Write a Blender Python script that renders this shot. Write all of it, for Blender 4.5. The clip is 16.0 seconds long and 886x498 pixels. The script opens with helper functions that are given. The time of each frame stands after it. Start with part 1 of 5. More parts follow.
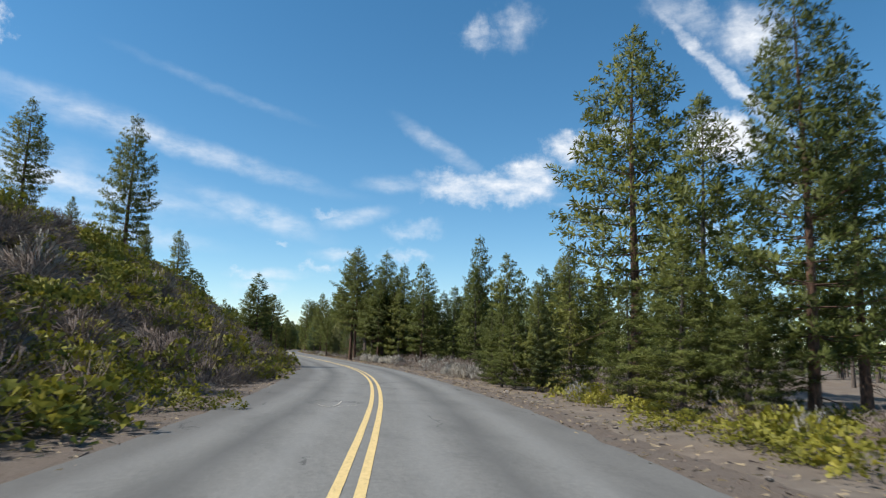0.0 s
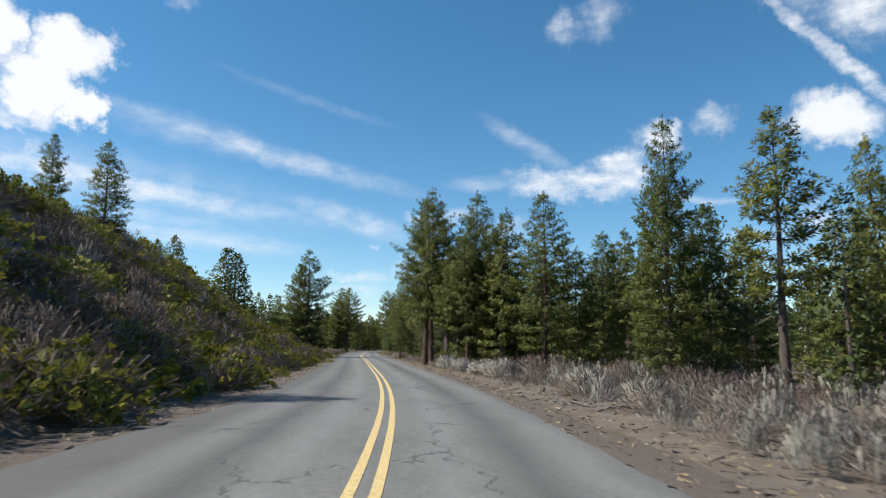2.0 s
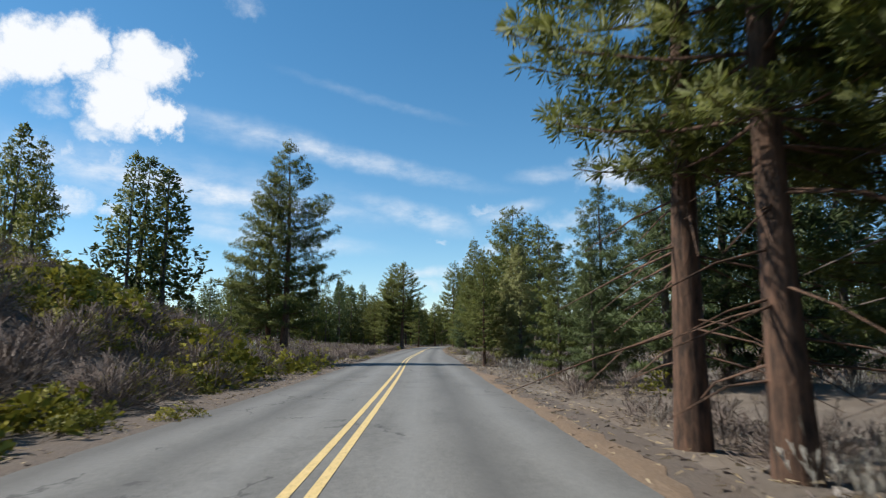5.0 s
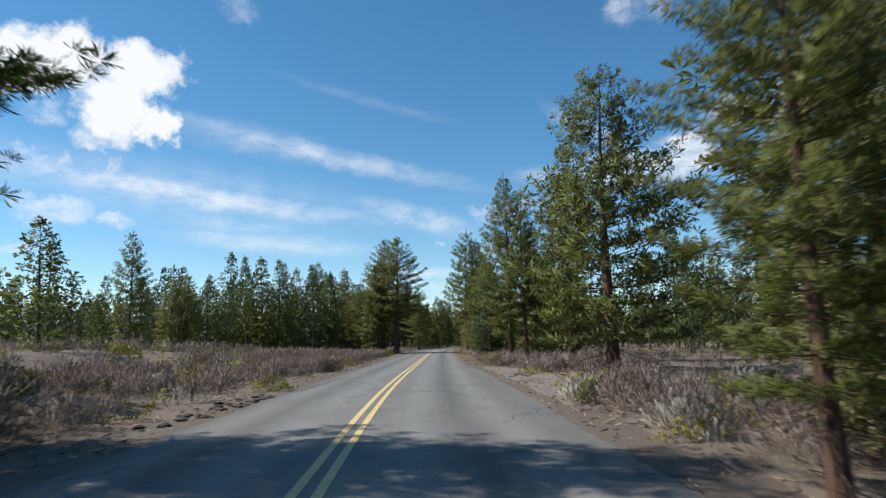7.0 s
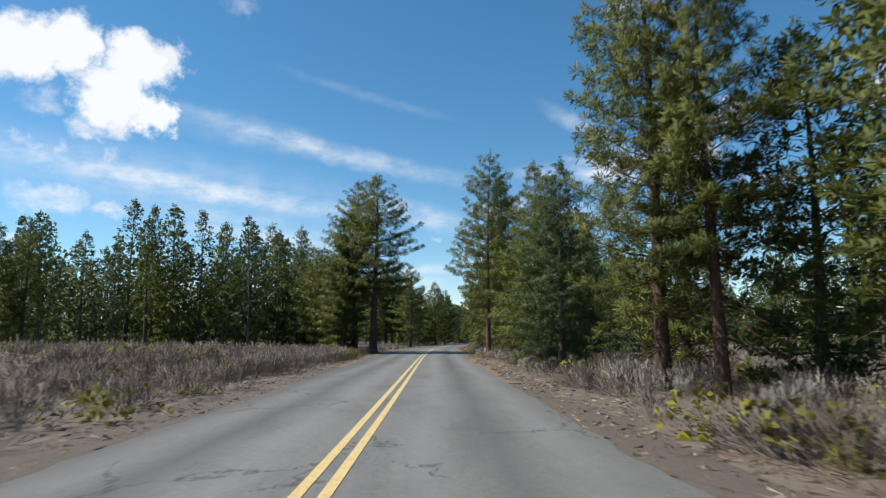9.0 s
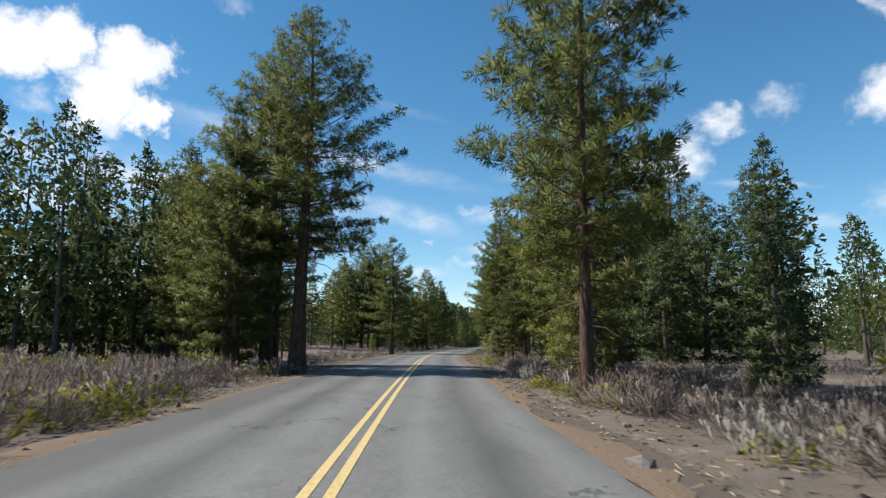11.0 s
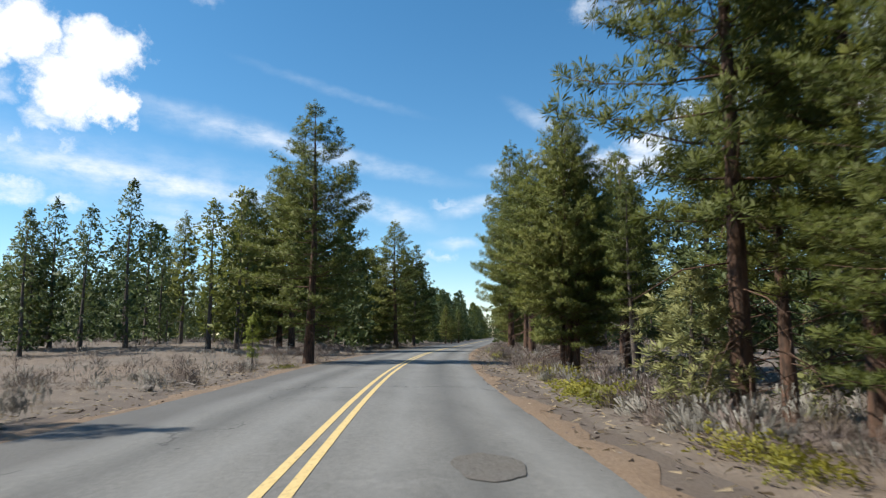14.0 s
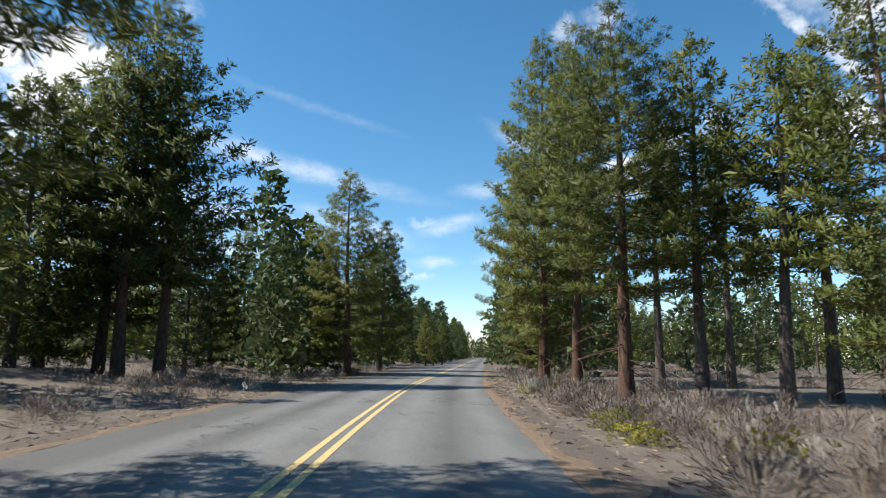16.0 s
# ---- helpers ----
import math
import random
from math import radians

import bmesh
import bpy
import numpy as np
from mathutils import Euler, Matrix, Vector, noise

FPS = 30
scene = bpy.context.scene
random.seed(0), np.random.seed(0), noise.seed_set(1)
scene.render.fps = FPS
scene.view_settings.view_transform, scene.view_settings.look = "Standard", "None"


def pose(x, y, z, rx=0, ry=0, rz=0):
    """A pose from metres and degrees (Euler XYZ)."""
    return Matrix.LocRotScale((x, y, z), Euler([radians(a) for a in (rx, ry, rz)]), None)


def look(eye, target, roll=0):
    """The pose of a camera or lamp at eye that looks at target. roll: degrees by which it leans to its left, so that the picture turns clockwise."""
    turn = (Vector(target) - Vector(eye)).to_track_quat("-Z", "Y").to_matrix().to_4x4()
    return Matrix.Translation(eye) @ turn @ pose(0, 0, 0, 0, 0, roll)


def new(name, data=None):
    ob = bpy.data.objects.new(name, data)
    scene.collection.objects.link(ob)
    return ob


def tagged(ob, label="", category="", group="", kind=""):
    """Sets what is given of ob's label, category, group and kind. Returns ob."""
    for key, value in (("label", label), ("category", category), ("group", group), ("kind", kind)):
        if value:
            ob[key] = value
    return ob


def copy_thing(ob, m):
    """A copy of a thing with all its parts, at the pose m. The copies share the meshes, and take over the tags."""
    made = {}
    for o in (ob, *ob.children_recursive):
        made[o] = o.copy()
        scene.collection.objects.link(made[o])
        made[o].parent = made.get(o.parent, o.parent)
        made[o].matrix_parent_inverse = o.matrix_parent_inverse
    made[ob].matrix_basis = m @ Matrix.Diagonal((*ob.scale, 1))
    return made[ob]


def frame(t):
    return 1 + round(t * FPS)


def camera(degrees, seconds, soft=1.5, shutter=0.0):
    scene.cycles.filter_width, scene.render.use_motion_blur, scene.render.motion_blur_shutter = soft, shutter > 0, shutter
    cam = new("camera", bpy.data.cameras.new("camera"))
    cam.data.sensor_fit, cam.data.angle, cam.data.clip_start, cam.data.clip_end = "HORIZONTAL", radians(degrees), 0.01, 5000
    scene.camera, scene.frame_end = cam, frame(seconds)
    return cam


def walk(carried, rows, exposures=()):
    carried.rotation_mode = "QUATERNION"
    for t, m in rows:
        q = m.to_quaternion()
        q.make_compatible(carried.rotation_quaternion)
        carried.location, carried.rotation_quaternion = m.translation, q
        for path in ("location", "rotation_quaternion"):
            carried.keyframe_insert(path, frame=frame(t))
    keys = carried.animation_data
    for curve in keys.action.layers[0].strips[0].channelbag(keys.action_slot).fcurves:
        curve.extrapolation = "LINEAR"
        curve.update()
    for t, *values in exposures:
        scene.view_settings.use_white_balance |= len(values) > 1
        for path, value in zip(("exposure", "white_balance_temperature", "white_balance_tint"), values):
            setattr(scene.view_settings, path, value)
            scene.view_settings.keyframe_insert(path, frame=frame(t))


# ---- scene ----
cam = camera(68.57, 16.0, soft=1.2, shutter=0.15)
# seconds, place, then yaw, pitch and roll in degrees
PATH = [
    (0.0, -1.723, 0.000, 1.377, -15.37, 8.93, 1.62),
    (0.5, -0.019, 7.614, 1.330, -13.43, 9.18, 2.05),
    (1.0, 1.521, 15.340, 1.310, -11.37, 9.11, 1.94),
    (1.5, 2.847, 22.945, 1.294, -9.38, 9.03, 1.38),
    (2.0, 3.927, 30.576, 1.300, -7.37, 8.71, 0.87),
    (2.5, 4.802, 38.085, 1.312, -5.85, 9.00, -0.40),
    (3.0, 5.394, 45.754, 1.341, -4.08, 8.54, 0.05),
    (3.5, 5.803, 53.281, 1.360, -2.89, 8.74, -0.63),
    (4.0, 6.020, 60.889, 1.352, -2.03, 8.42, -1.28),
    (4.5, 6.100, 68.469, 1.330, -1.47, 8.26, -0.57),
    (5.0, 6.093, 76.165, 1.340, -1.43, 8.13, -0.06),
    (5.5, 6.027, 83.968, 1.348, -1.38, 8.08, 0.06),
    (6.0, 5.923, 91.863, 1.351, -1.42, 8.09, -0.01),
    (6.5, 5.846, 99.834, 1.357, -1.47, 8.14, -0.44),
    (7.0, 5.885, 107.867, 1.365, -1.48, 8.22, -1.31),
    (7.5, 5.871, 115.952, 1.353, -1.37, 8.32, -0.43),
    (8.0, 5.809, 124.194, 1.339, -1.29, 8.34, 0.42),
    (8.5, 5.821, 132.374, 1.314, -1.61, 8.23, 0.20),
    (9.0, 5.869, 140.700, 1.277, -1.84, 7.89, -0.28),
    (9.5, 5.987, 148.812, 1.321, -2.04, 7.77, -0.13),
    (10.0, 6.110, 156.703, 1.345, -2.23, 7.81, -0.03),
    (10.5, 6.260, 164.365, 1.352, -2.40, 7.95, 0.02),
    (11.0, 6.441, 171.789, 1.363, -2.55, 8.12, 0.20),
    (11.5, 6.663, 178.967, 1.389, -2.68, 8.26, 0.56),
    (12.0, 6.832, 185.891, 1.400, -2.79, 8.29, 0.15),
    (12.5, 7.027, 192.588, 1.400, -3.12, 8.30, 0.17),
    (13.0, 7.226, 199.140, 1.386, -3.84, 7.99, 0.04),
    (13.5, 7.471, 205.630, 1.331, -4.32, 7.83, 0.04),
    (14.0, 7.798, 212.117, 1.283, -4.86, 7.60, -0.14),
    (14.5, 8.160, 218.732, 1.277, -5.21, 7.88, -0.13),
    (15.0, 8.588, 225.390, 1.285, -5.40, 8.41, 0.52),
    (15.5, 9.068, 231.989, 1.319, -6.11, 8.84, 0.38),
    (16.0, 9.657, 238.568, 1.339, -6.86, 9.25, 0.53),
]


def drive_pose(x, y, z, yaw, pitch, roll):
    ahead = Vector((-math.sin(radians(yaw)) * math.cos(radians(pitch)), math.cos(radians(yaw)) * math.cos(radians(pitch)), math.sin(radians(pitch))))
    eye = Vector((x, y, z))
    return look(eye, eye + ahead, roll)


walk(cam, [(t, drive_pose(*row)) for t, *row in PATH],
     exposures=[(0.0, 0.37), (1.5, 0.38), (3.0, 0.33), (9.2, 0.33), (11.5, 0.48), (12.4, 0.66), (13.2, 0.64), (14.5, 0.50), (15.2, 0.50), (16.0, 0.64)])

# ---- world and sun ----
SUN_AZ = radians(-86.0)      # from +y, to the right
SUN_EL = radians(49.0)
world = bpy.data.worlds.new("sky")
scene.world = world
world.use_nodes = True
wt = world.node_tree
wt.nodes.clear()
w_out = wt.nodes.new("ShaderNodeOutputWorld")
w_bg = wt.nodes.new("ShaderNodeBackground")
w_sky = wt.nodes.new("ShaderNodeTexSky")
w_sky.sky_type = 'NISHITA'
w_sky.sun_disc = False
w_sky.sun_elevation = SUN_EL
w_sky.sun_rotation = SUN_AZ
w_sky.altitude = 1200.0
w_sky.dust_density = 0.2
w_sky.air_density = 1.0
w_sky.ozone_density = 1.5
w_bg.inputs["Strength"].default_value = 0.115


def w_node(kind, **props):
    n = wt.nodes.new(kind)
    for k, v in props.items():
        if k == "operation":
            n.operation = v
        elif k == "data_type":
            n.data_type = v
    return n


def w_math(op, a, b=0.0):
    n = w_node("ShaderNodeMath", operation=op)
    for sock, v in zip(n.inputs, (a, b)):
        if isinstance(v, (int, float)):
            sock.default_value = v
        else:
            wt.links.new(v, sock)
    return n.outputs[0]


# Directions of the sky as degrees from +y to the right, and degrees up
w_tc = w_node("ShaderNodeTexCoord")
w_sep = w_node("ShaderNodeSeparateXYZ")
wt.links.new(w_tc.outputs["Generated"], w_sep.inputs[0])
w_az = w_math('MULTIPLY', w_math('ARCTAN2', w_sep.outputs[0], w_sep.outputs[1]), 57.2958)
w_el = w_math('MULTIPLY', w_math('ARCSINE', w_sep.outputs[2]), 57.2958)
w_dir = w_node("ShaderNodeCombineXYZ")
wt.links.new(w_az, w_dir.inputs[0])
wt.links.new(w_el, w_dir.inputs[1])


def w_noise(scale, detail, stretch=1.0):
    mp = w_node("ShaderNodeMapping")
    mp.inputs["Scale"].default_value = (1.0, stretch, 1.0)
    wt.links.new(w_dir.outputs[0], mp.inputs[0])
    n = w_node("ShaderNodeTexNoise")
    n.inputs["Scale"].default_value = scale
    n.inputs["Detail"].default_value = detail
    n.inputs["Roughness"].default_value = 0.62
    wt.links.new(mp.outputs[0], n.inputs["Vector"])
    return n


def w_vec(op, a, b):
    n = w_node("ShaderNodeVectorMath", operation=op)
    for sock, v in zip(n.inputs, (a, b)):
        if isinstance(v, tuple):
            sock.default_value = v
        else:
            wt.links.new(v, sock)
    return n.outputs[0]


billow = w_noise(0.5, 8.0)
w_shift = w_vec('MULTIPLY', w_vec('SUBTRACT', billow.outputs["Color"], (0.5, 0.5, 0.5)), (4.8, 4.0, 0.0))
w_bent = w_vec('ADD', w_dir.outputs[0], w_shift)
w_shift2 = w_vec('MULTIPLY', w_vec('SUBTRACT', billow.outputs["Color"], (0.5, 0.5, 0.5)), (2.4, 1.0, 0.0))
w_bent2 = w_vec('ADD', w_dir.outputs[0], w_shift2)
streak = w_noise(0.35, 6.0, 2.2)
cover = None


def cloud(az, el, half_length, half_width, tilt, dense, soft):
    """One puff or one vapour trail: a frayed ellipse in the sky."""
    global cover
    mp = w_node("ShaderNodeMapping")
    mp.vector_type = 'TEXTURE'
    mp.inputs["Location"].default_value = (az, el, 0)
    mp.inputs["Rotation"].default_value = (0, 0, radians(tilt))
    long = half_length > 4 * half_width
    mp.inputs["Scale"].default_value = (half_length * (1.4 if long else 1.15), half_width * (1.45 if long else 1.3), 1)
    wt.links.new(w_bent if half_length < 4 * half_width else w_bent2, mp.inputs[0])
    ln = w_node("ShaderNodeVectorMath", operation='LENGTH')
    wt.links.new(mp.outputs[0], ln.inputs[0])
    rg = w_node("ShaderNodeMapRange")
    rg.interpolation_type = 'SMOOTHSTEP'
    rg.inputs["From Min"].default_value = 1.05
    rg.inputs["From Max"].default_value = 1.05 - soft
    rg.inputs["To Min"].default_value = 0.0
    rg.inputs["To Max"].default_value = dense
    wt.links.new(ln.outputs["Value"], rg.inputs["Value"])
    got = rg.outputs[0]
    if soft > 0.7:
        got = w_math('MULTIPLY', got, w_math('MULTIPLY', w_math('SUBTRACT', streak.outputs["Fac"], 0.22), 2.6))
    cover = got if cover is None else w_math('MAXIMUM', cover, got)


cloud(-32.2, 21.3, 3.63, 2.03, 20, 1.0, 0.5)
cloud(-35.7, 20.1, 3.10, 2.11, 13, 1.0, 0.5)
cloud(-29.2, 22.1, 2.39, 2.03, 11, 1.0, 0.5)
cloud(-24.4, 22.0, 2.68, 2.04, 9, 1.0, 0.5)
cloud(-22.2, 22.5, 1.87, 1.38, 8, 0.9, 0.6)
cloud(-26.1, 18.9, 2.74, 2.36, 9, 1.0, 0.5)
cloud(-22.9, 18.0, 1.74, 1.46, 7, 1.0, 0.5)
cloud(-27.6, 16.5, 1.80, 1.20, 8, 0.8, 0.8)
cloud(-30.8, 17.9, 1.52, 1.03, 10, 0.5, 1.0)
cloud(-31.7, 14.7, 1.45, 0.84, -3, 0.55, 1.0)
cloud(-29.2, 14.5, 0.96, 0.68, 8, 0.5, 1.0)
cloud(-26.0, 14.5, 0.73, 0.70, 7, 0.5, 1.0)
cloud(-21.1, 12.6, 15.48, 1.11, -6, 0.75, 1.0)
cloud(-21.9, 12.7, 16.96, 2.51, -5, 0.33, 1.1)
cloud(-8.9, 16.3, 12.92, 0.87, -11, 0.55, 1.05)
cloud(-15.3, 17.4, 7.04, 1.22, -7, 0.3, 1.1)
cloud(-5.0, 21.0, 7.59, 0.43, -13, 0.12, 1.05)
cloud(-0.8, 11.0, 5.79, 1.00, -14, 0.5, 1.05)
cloud(-29.9, 10.7, 2.91, 1.03, 0, 0.85, 0.9)
cloud(-25.8, 10.0, 1.93, 0.67, -4, 0.7, 1.0)
cloud(-13.6, 8.8, 8.43, 0.87, -4, 0.5, 1.05)
cloud(-16.5, 10.2, 7.32, 0.95, -8, 0.35, 1.1)
cloud(-32.2, 7.7, 1.58, 0.33, 5, 0.5, 1.0)
cloud(0.1, 5.1, 2.74, 0.70, -0, 0.35, 1.0)
cloud(22.9, 15.1, 2.91, 1.98, 0, 0.9, 0.75)
cloud(16.1, 14.5, 3.97, 1.36, -3, 0.8, 0.95)
cloud(19.8, 14.4, 5.55, 1.44, -4, 0.85, 0.85)
cloud(10.8, 14.4, 3.05, 0.69, 3, 0.35, 1.0)
cloud(14.9, 17.8, 4.28, 0.72, -30, 0.35, 1.0)
cloud(26.3, 17.8, 2.29, 1.23, -7, 0.85, 0.8)
cloud(39.2, 17.6, 3.30, 1.90, -2, 0.95, 0.65)
cloud(18.1, 27.2, 1.84, 1.32, -5, 0.5, 1.0)
cloud(21.7, 27.9, 2.35, 1.84, 20, 0.4, 1.0)
cloud(29.3, 12.4, 3.67, 0.32, -8, 0.45, 1.0)
cloud(-1.3, 6.2, 1.72, 0.44, 0, 0.55, 1.0)
cloud(-16.6, 27.8, 1.78, 0.96, -9, 0.3, 1.0)
cloud(37.9, 10.2, 2.02, 1.27, -7, 0.5, 1.0)
cloud(39.9, 22.2, 8.49, 0.50, -48, 0.75, 0.8)
cloud(41.7, 25.1, 3.82, 2.30, -22, 0.75, 0.9)
cloud(36.9, 27.3, 4.88, 1.36, -29, 0.4, 1.0)
cloud(44.2, 13.6, 2.70, 0.75, 59, 0.35, 1.0)
cloud(0.3, 6.1, 3.02, 0.44, 2, 0.5, 1.0)
cloud(5.1, 11.7, 1.77, 0.50, 2, 0.35, 1.0)
cloud(12.7, 10.5, 2.77, 0.80, 11, 0.35, 1.0)
cloud(33.4, 9.2, 2.33, 0.55, -3, 0.4, 1.0)
cloud(12.2, 8.1, 2.41, 0.70, 2, 0.55, 1.0)
cloud(4.5, 7.1, 1.55, 0.49, 3, 0.5, 1.0)
cloud(1.3, 8.9, 0.95, 0.34, 4, 0.4, 1.0)
cloud(7.5, 11.3, 3.03, 0.70, 14, 0.5, 1.0)
cloud(6.0, 8.1, 2.01, 0.50, -0, 0.5, 1.0)
cloud(30.7, 18.7, 1.71, 1.13, -8, 0.6, 1.0)

w_sat = w_node("ShaderNodeHueSaturation")
w_sat.inputs["Hue"].default_value = 0.49
w_sat.inputs["Saturation"].default_value = 1.27
wt.links.new(w_sky.outputs[0], w_sat.inputs["Color"])
w_mix = w_node("ShaderNodeMix", data_type='RGBA')
wt.links.new(cover, w_mix.inputs[0])
wt.links.new(w_sat.outputs[0], w_mix.inputs[6])
w_mix.inputs[7].default_value = (6.6, 6.8, 7.1, 1)
wt.links.new(w_mix.outputs[2], w_bg.inputs[0])
wt.links.new(w_bg.outputs[0], w_out.inputs[0])

sun = new("sun", bpy.data.lights.new("sun", 'SUN'))
sun.data.energy = 5.0
sun.data.angle = radians(0.55)
sun.data.color = (1.0, 0.955, 0.87)
sun_from = Vector((math.sin(SUN_AZ) * math.cos(SUN_EL), math.cos(SUN_AZ) * math.cos(SUN_EL), math.sin(SUN_EL)))
sun.matrix_world = look(sun_from * 200, (0, 0, 0))


# ---- materials ----
class Nodes:
    """A small builder of node materials."""
    def __init__(self, name, rough=0.8):
        self.m = bpy.data.materials.new(name)
        self.m.use_nodes = True
        self.t = self.m.node_tree
        self.bsdf = self.t.nodes["Principled BSDF"]
        self.out = self.t.nodes["Material Output"]
        self.bsdf.inputs["Roughness"].default_value = rough
        self.bsdf.inputs["Specular IOR Level"].default_value = 0.3
        self.geo = None

    def add(self, kind):
        return self.t.nodes.new(kind)

    def link(self, a, b):
        self.t.links.new(a, b)

    def where(self):
        if not self.geo:
            self.geo = self.add("ShaderNodeNewGeometry")
        return self.geo.outputs["Position"]

    def scaled(self, sx, sy, sz):
        mp = self.add("ShaderNodeMapping")
        mp.inputs["Scale"].default_value = (sx, sy, sz)
        self.link(self.where(), mp.inputs["Vector"])
        return mp.outputs[0]

    def noise(self, scale, detail=4.0, rough=0.6, vec=None, socket="Fac"):
        n = self.add("ShaderNodeTexNoise")
        n.inputs["Scale"].default_value = scale
        n.inputs["Detail"].default_value = detail
        n.inputs["Roughness"].default_value = rough
        self.link(vec if vec else self.where(), n.inputs["Vector"])
        return n.outputs[socket]

    def ramp(self, fac, stops):
        r = self.add("ShaderNodeValToRGB")
        els = r.color_ramp.elements
        while len(els) < len(stops):
            els.new(0.5)
        for e, (p, c) in zip(els, stops):
            e.position = p
            e.color = (*c, 1.0)
        self.link(fac, r.inputs[0])
        return r.outputs[0]

    def mix(self, fac, a, b, blend='MIX'):
        n = self.add("ShaderNodeMix")
        n.data_type = 'RGBA'
        n.blend_type = blend
        for sock, v in ((n.inputs[0], fac), (n.inputs[6], a), (n.inputs[7], b)):
            if isinstance(v, (int, float)):
                sock.default_value = v
            elif isinstance(v, tuple):
                sock.default_value = (*v, 1.0)
            else:
                self.link(v, sock)
        return n.outputs[2]

    def math(self, op, a, b=0.0, clamp=False):
        n = self.add("ShaderNodeMath")
        n.operation = op
        n.use_clamp = clamp
        for sock, v in zip(n.inputs, (a, b)):
            if isinstance(v, (int, float)):
                sock.default_value = v
            else:
                self.link(v, sock)
        return n.outputs[0]

    def color(self, c):
        if isinstance(c, tuple):
            self.bsdf.inputs["Base Color"].default_value = (*c, 1.0)
        else:
            self.link(c, self.bsdf.inputs["Base Color"])

    def bump(self, height, strength=0.4, distance=0.02):
        b = self.add("ShaderNodeBump")
        b.inputs["Strength"].default_value = strength
        b.inputs["Distance"].default_value = distance
        self.link(height, b.inputs["Height"])
        self.link(b.outputs[0], self.bsdf.inputs["Normal"])


def foliage(name, stops, translucent=0.25, rough=0.6):
    """Leaves or needles: a colour of its own for each tuft, shifted from plant to plant; some light comes through."""
    n = Nodes(name, rough)
    info = n.add("ShaderNodeObjectInfo")
    geo = n.add("ShaderNodeNewGeometry")
    patch = n.math('MULTIPLY', n.math('SUBTRACT', n.noise(0.8, 2.0), 0.5), 1.7)
    f = n.math('ADD', n.math('MULTIPLY', geo.outputs["Random Per Island"], 0.26), n.math('MULTIPLY', patch, 0.5))
    f = n.math('ADD', f, n.math('ADD', n.math('MULTIPLY', info.outputs["Random"], 0.32), 0.21))
    col = n.ramp(f, stops)
    n.color(col)
    tr = n.add("ShaderNodeBsdfTranslucent")
    n.link(col, tr.inputs["Color"])
    mx = n.add("ShaderNodeMixShader")
    mx.inputs[0].default_value = translucent
    n.link(n.bsdf.outputs[0], mx.inputs[1])
    n.link(tr.outputs[0], mx.inputs[2])
    n.link(mx.outputs[0], n.out.inputs["Surface"])
    return n.m


NEEDLES = foliage("pine_needles", [(0.1, (0.053, 0.070, 0.015)), (0.5, (0.109, 0.127, 0.026)), (0.9, (0.195, 0.196, 0.042))], 0.32)
NEEDLES_DARK = foliage("dark_pine_needles", [(0.1, (0.042, 0.066, 0.024)), (0.5, (0.077, 0.105, 0.036)), (0.9, (0.130, 0.150, 0.052))], 0.30)
NEEDLES_YOUNG = foliage("young_pine_needles", [(0.1, (0.131, 0.172, 0.023)), (0.5, (0.218, 0.247, 0.037)), (0.9, (0.306, 0.299, 0.057))], 0.35)
JUNIPER = foliage("juniper_leaves", [(0.1, (0.131, 0.142, 0.047)), (0.5, (0.217, 0.223, 0.079)), (0.9, (0.319, 0.304, 0.117))])
LEAF_GREEN = foliage("green_shrub_leaves", [(0.1, (0.066, 0.078, 0.014)), (0.5, (0.190, 0.185, 0.025)), (0.9, (0.44, 0.375, 0.055))], 0.3)
LEAF_DRY = foliage("dry_shrub_twigs", [(0.1, (0.084, 0.064, 0.056)), (0.5, (0.152, 0.120, 0.105)), (0.9, (0.255, 0.205, 0.175))], 0.15, 0.9)
LEAF_SAGE = foliage("sagebrush_leaves", [(0.1, (0.135, 0.125, 0.106)), (0.5, (0.245, 0.230, 0.20)), (0.9, (0.45, 0.425, 0.375))], 0.2, 0.85)
GRASS_DRY = foliage("dry_grass_blades", [(0.1, (0.19, 0.14, 0.08)), (0.5, (0.32, 0.245, 0.15)), (0.9, (0.48, 0.39, 0.26))], 0.25, 0.8)


def bark_material(name, dark, light):
    n = Nodes(name, 0.9)
    v = n.scaled(6.0, 6.0, 1.3)
    a = n.noise(2.2, 5.0, 0.65, v)
    b = n.noise(0.6, 2.0)
    col = n.ramp(a, [(0.36, dark), (0.5, tuple((p + q) / 2 for p, q in zip(dark, light))), (0.66, light)])
    n.color(n.mix(n.math('MULTIPLY', b, 0.5), col, dark))
    n.bump(a, 0.8, 0.05)
    return n.m


BARK = bark_material("ponderosa_bark", (0.045, 0.030, 0.022), (0.19, 0.105, 0.068))
BARK_GREY = bark_material("grey_bark", (0.055, 0.045, 0.038), (0.19, 0.15, 0.125))
DEADWOOD = bark_material("weathered_dead_wood", (0.12, 0.10, 0.085), (0.36, 0.31, 0.27))


# ---- the line of the road ----
LINE_Y = (-60, -5, 6, 10, 16, 23, 31, 38, 45, 51, 60, 75, 91, 106, 124, 139, 147, 165, 186, 199, 211, 224, 231, 239, 245, 254, 268, 300, 340, 400, 600)
LINE_X = (-18.5, -3.2, -0.94, -0.06, 1.12, 2.36, 3.48, 4.20, 4.68, 4.90, 5.02, 4.97, 4.97, 4.86, 4.56, 4.76, 4.98, 5.34, 5.76, 6.15, 6.62, 7.12, 7.54, 8.14, 8.78, 9.82, 11.85, 17.9, 25.5, 36.9, 75.0)


